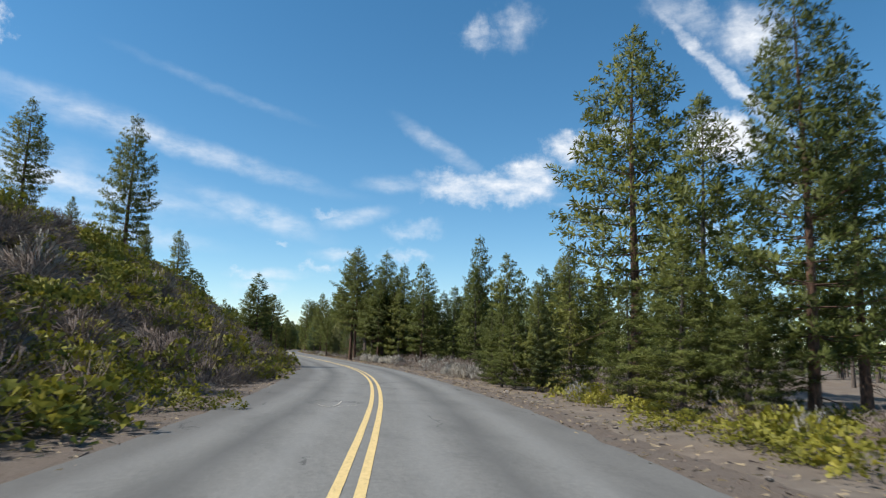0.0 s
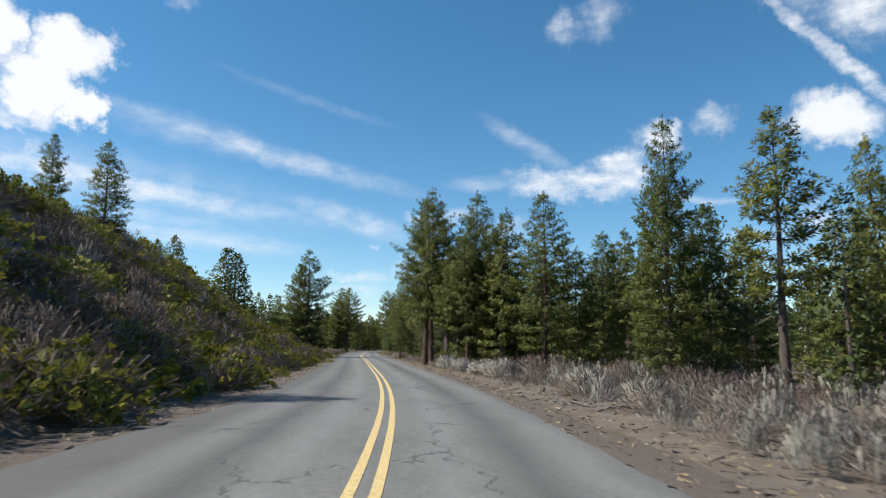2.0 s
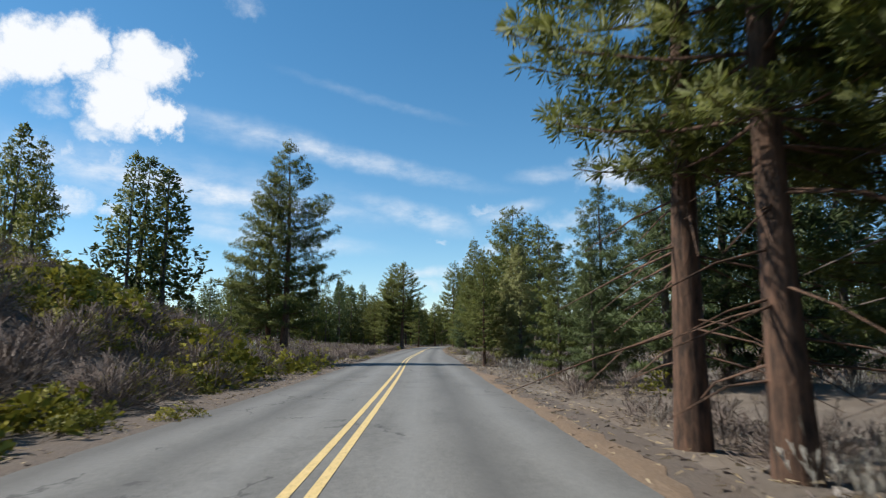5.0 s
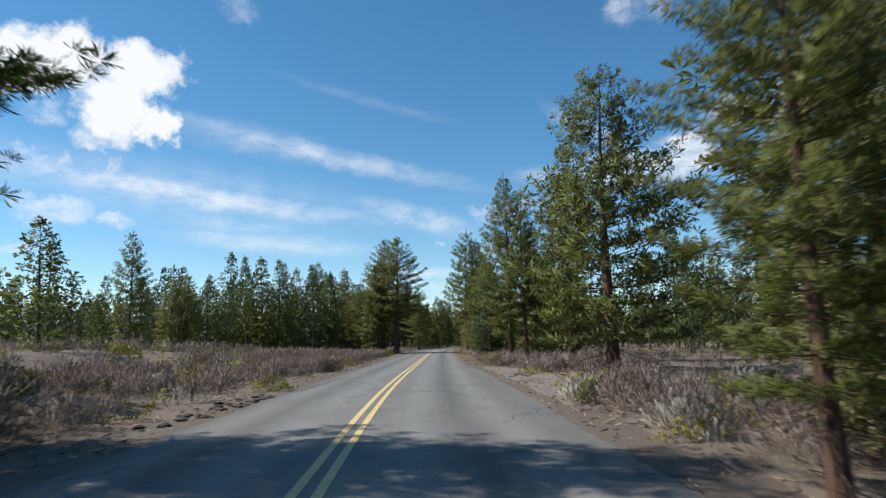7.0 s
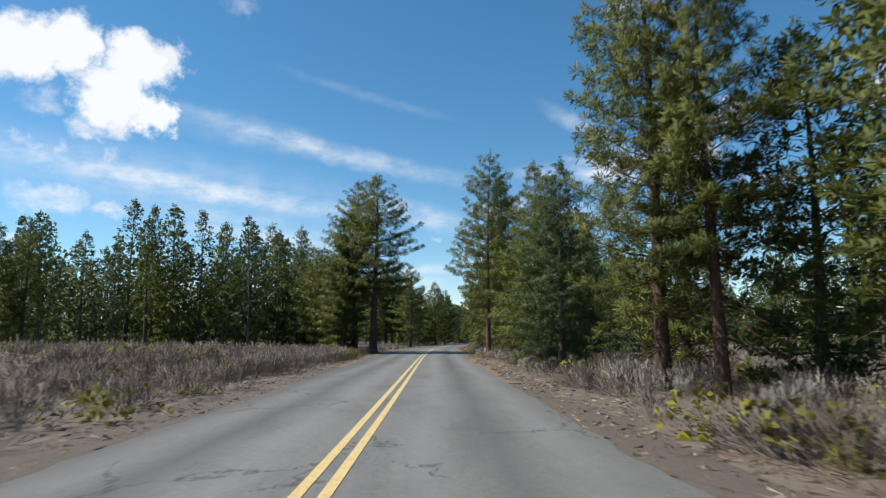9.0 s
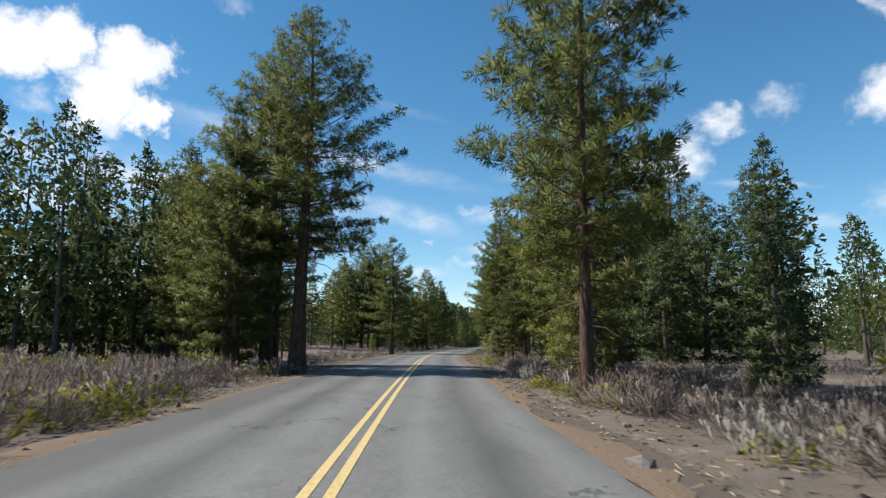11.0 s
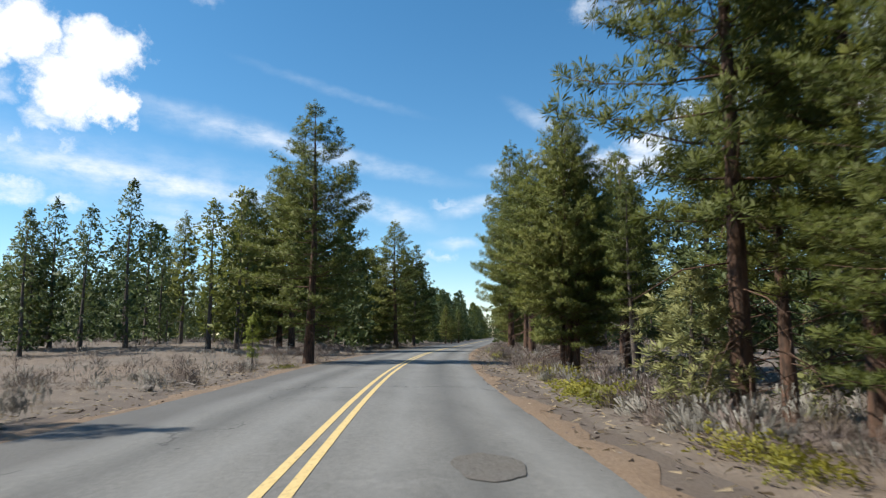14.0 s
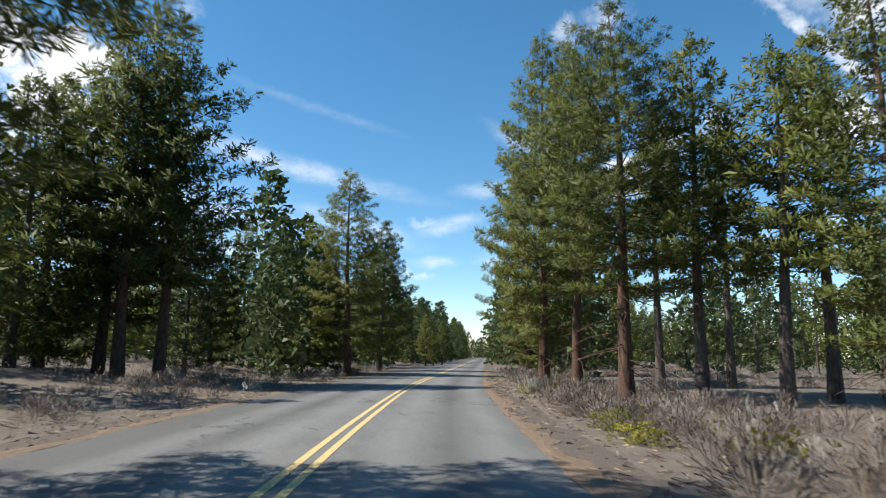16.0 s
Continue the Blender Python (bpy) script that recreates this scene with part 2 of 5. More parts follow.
def line_x(y):
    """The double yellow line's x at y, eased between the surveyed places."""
    s = sum(np.interp(y + o, LINE_Y, LINE_X) for o in (-6, -3, 0, 3, 6))
    return s / 5


def left_edge(y):
    return -np.interp(y, (-20, 10, 28, 39, 45, 60, 76, 100, 123, 150, 172, 190, 215, 228, 245, 300), (3.1, 3.3, 3.8, 3.8, 3.5, 3.4, 3.25, 3.1, 2.95, 3.0, 3.4, 4.0, 4.05, 3.75, 3.9, 4.0))


def right_edge(y):
    return np.interp(y, (-20, 8, 15, 23, 38, 60, 76, 100, 118, 124, 138, 148, 185, 215, 250), (4.0, 3.8, 3.75, 3.4, 2.95, 3.05, 3.2, 3.3, 3.6, 3.8, 3.7, 3.2, 3.0, 3.05, 3.1))


HILL_Y = (-60, 0, 20, 60, 85, 100, 112, 130, 150, 180, 205, 218, 236, 250, 262, 300)
HILL_H = (5.5, 5.8, 6.2, 7.2, 6.8, 4.6, 3.0, 1.6, 1.2, 0.5, 0.2, -0.5, -0.6, 0.1, 0.7, 0.5)


def rough_at(x, y):
    return (noise.noise((x * 0.35, y * 0.35, 1.7)) * 0.16 + noise.noise((x * 0.09, y * 0.09, 4.1)) * 0.35)


def ground_z(x, y):
    """Height of the natural ground."""
    d = x - float(line_x(y))
    off = max(0.0, -d - 4.8) if d < 0 else max(0.0, d - 4.6)
    z = -0.05
    if d < 0:
        hill = float(np.interp(y, HILL_Y, HILL_H))
        u = max(0.0, off - 0.5) / 10.0
        rise = min(u, 1.0)
        rise = rise * (0.85 + 0.15 * rise) if hill > 2 else rise * rise * (1.6 - 0.6 * rise)
        z += hill * (rise + 0.30 * min(max(u - 1.0, 0.0), 2.5) * (1.0 if hill > 2 else 0.3))
    else:
        z += -0.12 * min(off / 3.0, 1.0)
    far = min(1.0, 150.0 / (1.0 + abs(d))) if abs(d) > 150 else 1.0
    return z + min(1.0, off / 3.0) * rough_at(x, y) * far


def mesh_object(name, verts, faces, material, parent=None, label="", smooth=False):
    me = bpy.data.meshes.new(name)
    me.from_pydata([tuple(v) for v in verts], [], [tuple(f) for f in faces])
    me.update()
    if smooth:
        me.polygons.foreach_set("use_smooth", [True] * len(me.polygons))
    mats = material if isinstance(material, (list, tuple)) else [material]
    for m in mats:
        me.materials.append(m)
    ob = new(name, me)
    if parent:
        ob.parent = parent
    if label:
        ob["label"] = label
    return ob


def triangle_mesh(name, v, f, material, parent=None):
    """A mesh of loose triangles from arrays."""
    me = bpy.data.meshes.new(name)
    me.vertices.add(len(v))
    me.vertices.foreach_set("co", np.asarray(v, np.float32).ravel())
    me.loops.add(len(f) * 3)
    me.loops.foreach_set("vertex_index", np.asarray(f, np.int32).ravel())
    me.polygons.add(len(f))
    me.polygons.foreach_set("loop_start", np.arange(0, len(f) * 3, 3, dtype=np.int32))
    me.polygons.foreach_set("use_smooth", np.ones(len(f), bool))
    me.materials.append(material)
    me.update()
    me.validate()
    ob = new(name, me)
    if parent:
        ob.parent = parent
    return ob


# ---- ground ----
def ground_material():
    n = Nodes("dry_forest_floor", 0.95)
    big = n.noise(0.13, 4.0, 0.6)
    mid = n.noise(0.9, 5.0, 0.65)
    fine = n.noise(14.0, 4.0, 0.7)
    col = n.ramp(mid, [(0.3, (0.085, 0.070, 0.056)), (0.5, (0.155, 0.130, 0.106)), (0.7, (0.26, 0.222, 0.182))])
    red = n.ramp(big, [(0.45, (0.18, 0.152, 0.125)), (0.66, (0.225, 0.160, 0.112))])
    col = n.mix(0.45, col, red)
    col = n.mix(n.math('MULTIPLY', fine, 0.55), col, (0.10, 0.072, 0.052))
    n.color(col)
    n.bump(n.math('ADD', fine, mid), 0.7, 0.06)
    return n.m


GROUND = ground_material()
ds = [-3000, -1200, -500, -250, -150, -100, -75, -58, -46, -38, -32, -27, -23, -20]
ds += [-18 + 0.9 * i for i in range(12)] + [-7.2, -6.5, -5.8, -5.2, -4.7, -4.2, -3.0, 0, 3.0, 4.2, 4.7, 5.3, 6, 7, 8, 9.5, 11, 13]
ds += [15, 18, 21, 25, 30, 36, 44, 55, 70, 95, 140, 250, 500, 1200, 3000]
ys = [-3000, -1000, -300, -120, -60] + [-40 + 2.0 * i for i in range(186)] + [340, 370, 420, 500, 650, 1000, 1800, 3000]
verts = []
for y in ys:
    c = float(line_x(min(max(y, -60), 600)))
    for d in ds:
        x = c + d
        verts.append((x, y, ground_z(x, y) if -120 < y < 600 else -0.05))
nd = len(ds)
faces = [(j * nd + i, j * nd + i + 1, (j + 1) * nd + i + 1, (j + 1) * nd + i) for j in range(len(ys) - 1) for i in range(nd - 1)]
tagged(mesh_object("ground", verts, faces, GROUND, smooth=True), "dry brown forest floor with litter and bare soil", "ground", kind="structure")


# ---- road ----
def asphalt_material():
    n = Nodes("worn_asphalt", 0.85)
    fine = n.noise(70.0, 3.0, 0.7)
    mid = n.noise(1.6, 4.0, 0.6, n.scaled(1.0, 0.25, 1.0))
    col = n.ramp(fine, [(0.3, (0.100, 0.098, 0.091)), (0.55, (0.164, 0.161, 0.150)), (0.75, (0.25, 0.246, 0.23))])
    col = n.mix(n.math('MULTIPLY', mid, 0.5), col, (0.118, 0.115, 0.107))
    grit = n.noise(11.0, 5.0, 0.75)
    col = n.mix(n.math('MULTIPLY', n.math('SUBTRACT', grit, 0.42, True), 1.6, True), col, (0.27, 0.262, 0.243))
    worn = n.noise(0.9, 5.0, 0.7, n.scaled(1.0, 0.3, 1.0))
    col = n.mix(n.math('MULTIPLY', n.math('SUBTRACT', worn, 0.48, True), 2.6, True), col, (0.085, 0.083, 0.078))
    at = n.add("ShaderNodeAttribute")
    at.attribute_name = "across"
    # darker oil strip in the middle of each lane, paler wheel tracks beside it
    wob = n.math('ADD', at.outputs["Fac"], n.math('MULTIPLY', n.math('SUBTRACT', n.noise(0.15, 2.0), 0.5), 0.5))
    lane = n.math('ABSOLUTE', n.math('SUBTRACT', n.math('ABSOLUTE', wob), 1.75))
    strip = n.math('SUBTRACT', 1.0, n.math('MULTIPLY', lane, 1.9), True)
    patch = n.noise(0.5, 3.0, 0.6, n.scaled(1.0, 0.12, 1.0))
    col = n.mix(n.math('MULTIPLY', strip, n.math('ADD', 0.2, n.math('MULTIPLY', patch, 1.0))), col, (0.08, 0.078, 0.074))
    wheel = n.math('SUBTRACT', 1.0, n.math('MULTIPLY', n.math('ABSOLUTE', n.math('SUBTRACT', lane, 0.85)), 2.6), True)
    col = n.mix(n.math('MULTIPLY', wheel, 0.35), col, (0.225, 0.224, 0.215))
    # darker asphalt along the margins, widest on the far lane
    far_side = n.math('MULTIPLY', n.math('SUBTRACT', n.math('MULTIPLY', wob, -1.0), 2.25), 1.5, True)
    near_side = n.math('MULTIPLY', n.math('SUBTRACT', wob, 2.45), 1.6, True)
    rim = n.math('ADD', n.math('MULTIPLY', far_side, 0.68), n.math('MULTIPLY', near_side, 0.38))
    col = n.mix(rim, col, (0.086, 0.081, 0.075))
    blot = n.noise(0.33, 5.0, 0.65)
    col = n.mix(n.math('MULTIPLY', n.math('GREATER_THAN', blot, 0.60), 0.14), col, (0.06, 0.058, 0.055))
    # long tar-dark cracks and specks
    vor = n.add("ShaderNodeTexVoronoi")
    vor.feature = 'DISTANCE_TO_EDGE'
    vor.inputs["Scale"].default_value = 0.35
    warp = n.add("ShaderNodeVectorMath")
    warp.operation = 'ADD'
    n.link(n.scaled(1.0, 0.45, 1.0), warp.inputs[0])
    n.link(n.noise(1.1, 4.0, 0.7, socket="Color"), warp.inputs[1])
    n.link(warp.outputs[0], vor.inputs["Vector"])
    crack = n.math('LESS_THAN', vor.outputs["Distance"], 0.007)
    some = n.math('GREATER_THAN', n.noise(0.22, 2.0), 0.53)
    col = n.mix(n.math('MULTIPLY', crack, n.math('MULTIPLY', some, 0.7)), col, (0.05, 0.048, 0.046))
    n.color(col)
    n.bump(fine, 0.35, 0.01)
    return n.m


ASPHALT = asphalt_material()


def ribbon(name, y0, y1, step, offs, z, material):
    """A strip along the road between the offsets that offs(y) gives."""
    verts, faces = [], []
    count = int(round((y1 - y0) / step)) + 1
    k = 0
    for j in range(count):
        y = y0 + step * j
        os_ = offs(y)
        k = len(os_)
        slope = (float(line_x(y + 0.5)) - float(line_x(y - 0.5)))
        for o, dz in os_:
            verts.append((float(line_x(y)) + o, y - o * slope, z + dz))
    for j in range(count - 1):
        for i in range(k - 1):
            a = j * k + i
            faces.append((a, a + 1, a + 1 + k, a + k))
    ob = mesh_object(name, verts, faces, material)
    at = ob.data.attributes.new("across", 'FLOAT', 'POINT')
    at.data.foreach_set("value", [o for j in range(count) for o, _ in offs(y0 + step * j)])
    return ob


def road_cross(y):
    l, r = float(left_edge(y)), float(right_edge(y))
    jag = 0.12
    l += jag * noise.noise((y * 0.9, 3.0, 0.0)) + 0.06 * noise.noise((y * 4.0, 3.0, 0.0))
    r += jag * noise.noise((y * 0.9, 9.0, 0.0)) + 0.06 * noise.noise((y * 4.0, 9.0, 0.0))
    return [(l - 0.06, -0.08), (l, -0.012), (l + 0.06, -0.009), (l * 0.5, 0.004), (0, 0.012), (r * 0.5, 0.004), (r - 0.06, -0.009), (r, -0.012), (r + 0.06, -0.08)]


road = tagged(ribbon("road", -40, 560, 0.5, road_cross, 0.0, ASPHALT), "worn grey asphalt two-lane road with double yellow line", "road", kind="structure")


def paint_material():
    n = Nodes("yellow_road_paint", 0.7)
    wear = n.noise(22.0, 5.0, 0.7)
    col = n.ramp(wear, [(0.32, (0.27, 0.21, 0.12)), (0.45, (0.56, 0.41, 0.17)), (0.7, (0.67, 0.51, 0.25))])
    n.color(col)
    return n.m


PAINT = paint_material()
for off in (-0.17, 0.07):
    strip = ribbon("yellow_line", -30, 560, 1.0, lambda y: [(off, 0), (off + 0.11, 0)], 0.017, PAINT)
    tagged(strip, "faded yellow centre line painted on asphalt", "road marking", "double yellow line", "structure")


# ---- shoulders ----
def gravel_material(name, tint):
    n = Nodes(name, 0.95)
    fine = n.noise(26.0, 4.0, 0.75)
    mid = n.noise(1.3, 4.0)
    col = n.ramp(fine, [(0.3, tuple(c * 0.45 for c in tint)), (0.52, tint), (0.75, tuple(min(1, c * 1.7) for c in tint))])
    col = n.mix(n.math('MULTIPLY', mid, 0.6), col, tuple(c * q for c, q in zip(tint, (0.95, 0.75, 0.58))))
    n.color(col)
    n.bump(fine, 0.8, 0.03)
    return n.m


CINDER = gravel_material("cinder_gravel", (0.128, 0.108, 0.092))


def shoulder_cross(side):
    def cross(y):
        e = float(left_edge(y)) if side < 0 else float(right_edge(y))
        w = (0.95 if side > 0 else 1.35) + 0.35 * noise.noise((y * 0.11, 7.0 * side, 2.0)) + 0.25 * noise.noise((y * 0.7, 2.0 * side, 5.0))
        cols = [(e - side * 0.3, -0.035), (e + side * 0.15, -0.02), (e + side * w * 0.6, -0.03), (e + side * w, -0.045), (e + side * (w + 0.35), -0.16)]
        return cols if side > 0 else cols[::-1]
    return cross


for side in (-1, 1):
    tagged(ribbon("gravel_shoulder", -40, 400, 1.0, shoulder_cross(side), 0.0, CINDER), "brown cinder gravel shoulder strewn with pine litter", "shoulder", "gravel shoulders", "structure")


# ---- pull-out and dirt track on the outer side ----
DIRT = gravel_material("packed_dirt", (0.235, 0.165, 0.108))
APRON = gravel_material("grey_gravel", (0.195, 0.178, 0.158))


def patch_sheet(name, points, z, material, label, category):
    """A flat patch with a frayed outline round the given half-axes."""
    cx, cy, rx, ry = points
    verts, faces = [(cx, cy, z)], []
    ring = 44
    for k in range(ring):
        q = 2 * math.pi * k / ring
        f = 1 + 0.16 * noise.noise((math.cos(q) * 2, math.sin(q) * 2, cx)) + 0.05 * noise.noise((math.cos(q) * 7, math.sin(q) * 7, cy))
        verts.append((cx + rx * f * math.cos(q), cy + ry * f * math.sin(q), z))
    faces = [(0, 1 + k, 1 + (k + 1) % ring) for k in range(ring)]
    return tagged(mesh_object(name, verts, faces, material), label, category, kind="structure")


patch_sheet("gravel_pullout", (8.5, 134.0, 2.6, 12.0), -0.028, APRON, "grey gravel pull-out beside the road", "pull-out")
track_v, track_f = [], []
for k in range(24):
    x = 11.5 + k * 1.6
    y = 135.5 + 0.22 * (x - 11.5) + 0.4 * math.sin(x * 0.3)
    for o in (-1.7, -0.9, 0.0, 0.9, 1.7):
        track_v.append((x - 0.2 * o, y + o, max(ground_z(x, y + o) + 0.02, -0.035) if abs(o) < 1.5 else ground_z(x, y + o) - 0.12))
for k in range(23):
    for i in range(4):
        a = k * 5 + i
        track_f.append((a, a + 5, a + 6, a + 1))
tagged(mesh_object("dirt_track", track_v, track_f, DIRT, smooth=True), "orange-brown dirt track leading into the woods", "dirt track", kind="structure")


# ---- pine litter along the edges ----
LITTER = gravel_material("orange_pine_litter", (0.20, 0.150, 0.107))


def litter_cross(side, seed):
    def cross(y):
        e = float(left_edge(y)) if side < 0 else float(right_edge(y))
        a = -0.04 + 0.10 * noise.noise((y * 0.8, seed, 1.0))
        b = a + max(0.05, 0.42 + 0.7 * noise.noise((y * 0.23, seed, 6.0)) + 0.4 * noise.noise((y * 1.3, seed, 9.0)) + 0.2 * noise.noise((y * 3.1, seed, 4.0)))
        cols = [(e + side * a, 0.0), (e + side * (a + b) / 2, 0.012), (e + side * b, -0.004)]
        return cols if side > 0 else cols[::-1]
    return cross


for side, y0, y1, seed in ((1, 72, 112, 1.0), (1, 160, 300, 2.0), (-1, 172, 262, 3.0)):
    tagged(ribbon("needle_litter", y0, y1, 0.5, litter_cross(side, seed), -0.012, LITTER), "orange-brown fallen pine needles along the asphalt edge", "litter", "needle litter strips", "structure")


# ---- pines ----
def tube(path, radii, sides):
    """Vertices and faces of a bent, tapered tube."""
    verts, faces = [], []
    up = Vector((0, 0, 1))
    for k, (p, r) in enumerate(zip(path, radii)):
        a = path[max(k - 1, 0)]
        b = path[min(k + 1, len(path) - 1)]
        d = (Vector(b) - Vector(a)).normalized()
        u = d.cross(up if abs(d.z) < 0.9 else Vector((1, 0, 0))).normalized()
        v = d.cross(u)
        for s in range(sides):
            q = 2 * math.pi * s / sides
            verts.append(Vector(p) + (u * math.cos(q) + v * math.sin(q)) * r)
    for k in range(len(path) - 1):
        for s in range(sides):
            n = (s + 1) % sides
            faces.append((k * sides + s, k * sides + n, (k + 1) * sides + n, (k + 1) * sides + s))
    return verts, faces


def merge(parts):
    verts, faces = [], []
    for v, f in parts:
        o = len(verts)
        verts += v
        faces += [tuple(i + o for i in q) for q in f]
    return verts, faces


def blades(rng, centres, dirs, count, length, width, spread):
    """Tufts of leaves: each blade a slim triangle that widens outward from its tuft's heart."""
    n = len(centres) * count
    c = np.repeat(np.asarray(centres, float), count, 0)
    d = np.repeat(np.asarray(dirs, float), count, 0) + rng.normal(0, spread, (n, 3))
    d /= np.linalg.norm(d, axis=1)[:, None] + 1e-9
    side = np.cross(d, rng.normal(0, 1, (n, 3)))
    side /= np.linalg.norm(side, axis=1)[:, None] + 1e-9
    ln = length * rng.uniform(0.6, 1.2, (n, 1))
    wd = width * rng.uniform(0.6, 1.2, (n, 1))
    tip = c + d * ln
    v = np.stack([c, tip + side * wd / 2, tip - side * wd / 2], 1).reshape(-1, 3)
    f = np.arange(3 * n).reshape(-1, 3)
    return v, f


def puffs(rng, centres, outs, sizes, count, length, width):
    """Round tufts of needles: wedges that fan out from each tuft's heart, with normals that round off the tuft and the crown."""
    n = len(centres) * count
    heart = np.repeat(np.asarray(centres, float), count, 0)
    out = np.repeat(np.asarray(outs, float), count, 0)
    out /= np.linalg.norm(out, axis=1)[:, None] + 1e-9
    d = rng.normal(0, 1, (n, 3))
    d /= np.linalg.norm(d, axis=1)[:, None] + 1e-9
    d = d + out * 0.55
    d /= np.linalg.norm(d, axis=1)[:, None] + 1e-9
    side = np.cross(d, rng.normal(0, 1, (n, 3)))
    side /= np.linalg.norm(side, axis=1)[:, None] + 1e-9
    size = np.repeat(np.asarray(sizes, float), count)[:, None]
    ln = length * size * rng.uniform(0.6, 1.15, (n, 1))
    wd = width * size * rng.uniform(0.6, 1.3, (n, 1))
    foot = heart + d * ln * 0.12
    far = heart + d * ln
    near = heart + d * ln * rng.uniform(0.55, 0.9, (n, 1)) + side * wd
    v = np.stack([foot, far, near], 1)
    nrm = d * 0.75 + out * 0.45 + rng.normal(0, 0.22, (n, 3))
    nrm /= np.linalg.norm(nrm, axis=1)[:, None] + 1e-9
    turn = np.sum(np.cross(v[:, 1] - v[:, 0], v[:, 2] - v[:, 0]) * nrm, axis=1) < 0
    v[turn] = v[turn][:, [0, 2, 1]]
    return v.reshape(-1, 3), np.arange(3 * n).reshape(-1, 3), np.repeat(nrm, 3, 0)


def pine_data(seed, height, base, width, shape, level, bare=0.0, trunk_r=None, dense=1.0, leaf=1.0):
    """Trunk with limbs, and crown, of one pine. base: where the crown starts, as a share of the height; shape: 0 cone, 1 rounded column."""
    rng = np.random.default_rng(seed)
    rnd = random.Random(seed)
    r0 = trunk_r or height * 0.0125 + 0.03
    lean = (rnd.uniform(-0.02, 0.02), rnd.uniform(-0.02, 0.02))
    ph = rnd.uniform(0, 6)

    def axis(z):
        u = z / height
        return Vector((lean[0] * z + 0.012 * height * math.sin(u * 4 + ph) * u, lean[1] * z + 0.012 * height * math.cos(u * 3 + ph) * u, z))

    rings = 11
    zs = [-0.35] + [height * (i / rings) ** 1.05 for i in range(1, rings)] + [height * 0.985]
    rad = [r0 * 1.25] + [r0 * max(0.04, (1 - (i / rings) ** 1.1) * (1.0 + 0.25 * math.exp(-i * 1.2))) for i in range(1, rings)] + [0.012]
    parts = [tube([axis(z) for z in zs], rad, (4, 5, 7, 9)[level + 1])]
    cen, dr, sz = [], [], []
    z = height * base
    gap = (1.0, 0.82, 0.72, 0.66)[level + 1] * (height / 14) ** 0.45 / dense
    gapf = rnd.uniform(0, 10)
    per_m = (1.0, 1.6, 2.8, 3.6)[level + 1]
    while z < height * 0.97:
        u = max(0.0, (z / height - base) / (1 - base))
        swell = min(1.0, 0.62 + 1.7 * u)
        cone = (1 - u) ** 0.85 * swell
        col = (1 - u ** 2.2) * swell
        prof = cone * (1 - shape) + col * shape
        whorl = 5 if u < 0.85 else 4
        turn = rnd.uniform(0, 6.28)
        for b in range(whorl):
            q = turn + b * 6.283 / whorl + rnd.uniform(-0.4, 0.4)
            lump = noise.noise((math.cos(q) * 1.1 + gapf, math.sin(q) * 1.1, z * 2.6 / width * 0.35))
            ln = 1.16 * width * (prof * rnd.uniform(0.80, 1.08) * (0.93 + 0.50 * lump) + 0.03)
            if ln < 0.12 or rnd.random() < 0.05:
                continue
            rise = -0.22 + 0.75 * u + rnd.uniform(-0.14, 0.14)
            out = Vector((math.cos(q), math.sin(q), 0))
            sidev = Vector((-out.y, out.x, 0))
            root = axis(z)
            pts = [root + out * ln * t * (1 - 0.06 * t) + Vector((0, 0, ln * (rise * t + 0.26 * t * t))) for t in (0, 0.35, 0.7, 1.0)]
            br = max(0.012, r0 * 0.18 * (1 - u * 0.75) * min(1.0, ln / width + 0.3))
            if level > 0 and ln > 0.55:
                parts.append(tube(pts, [br, br * 0.75, br * 0.45, br * 0.2], 3))
            poms = max(2, int(ln * per_m + rnd.random()))
            for k in range(poms):
                t = 1.0 - 0.74 * ((k + 0.6 * rnd.random()) / poms) ** 1.15
                i = min(int(t / 0.35), 2)
                a, e = (0, 0.35, 0.7)[i], (0.35, 0.7, 1.0)[i]
                p = pts[i].lerp(pts[i + 1], (t - a) / (e - a))
                for m in range(2 if t < 0.85 and level > 0 else 1):
                    w = rnd.uniform(0.2, 1.0) * (1 if (k + m) % 2 else -1) * min(ln * 0.42 * (1.12 - t), 0.85)
                    cen.append(p + sidev * w + Vector((0, 0, rnd.uniform(-0.07, 0.15))) - out * abs(w) * 0.3)
                    sz.append(rnd.uniform(0.72, 1.12) * (0.72 + 0.36 * min(1.0, prof * 1.4)))
                    dr.append(out * 0.62 + sidev * (0.5 * w / max(ln, 0.3)) + Vector((0, 0, 0.42 + 0.25 * u)))
        z += gap * rnd.uniform(0.75, 1.25) * (1.0 - 0.30 * u)
    for k in range(int(bare)):
        z = height * base * rnd.uniform(0.25, 1.0)
        q = rnd.uniform(0, 6.28)
        ln = width * rnd.uniform(0.25, 0.75)
        out = Vector((math.cos(q), math.sin(q), 0))
        side = Vector((-out.y, out.x, 0)) * rnd.uniform(-0.3, 0.3)
        pts = [axis(z) + (out + side * s) * ln * s + Vector((0, 0, ln * (-0.12 * s - 0.25 * s * s + rnd.uniform(0, 0.08)))) for s in (0, 0.5, 1.0)]
        parts.append(tube(pts, [0.026, 0.016, 0.006], 3))
    for k in range(5):
        cen.append(axis(height * (0.95 + 0.014 * k)))
        sz.append(0.75 - 0.06 * k)
        dr.append((rnd.uniform(-0.3, 0.3), rnd.uniform(-0.3, 0.3), 1))
    count, ln, wd = ((5, 0.90, 0.45), (7, 0.56, 0.20), (16, 0.39, 0.072), (38, 0.31, 0.030))[level + 1]
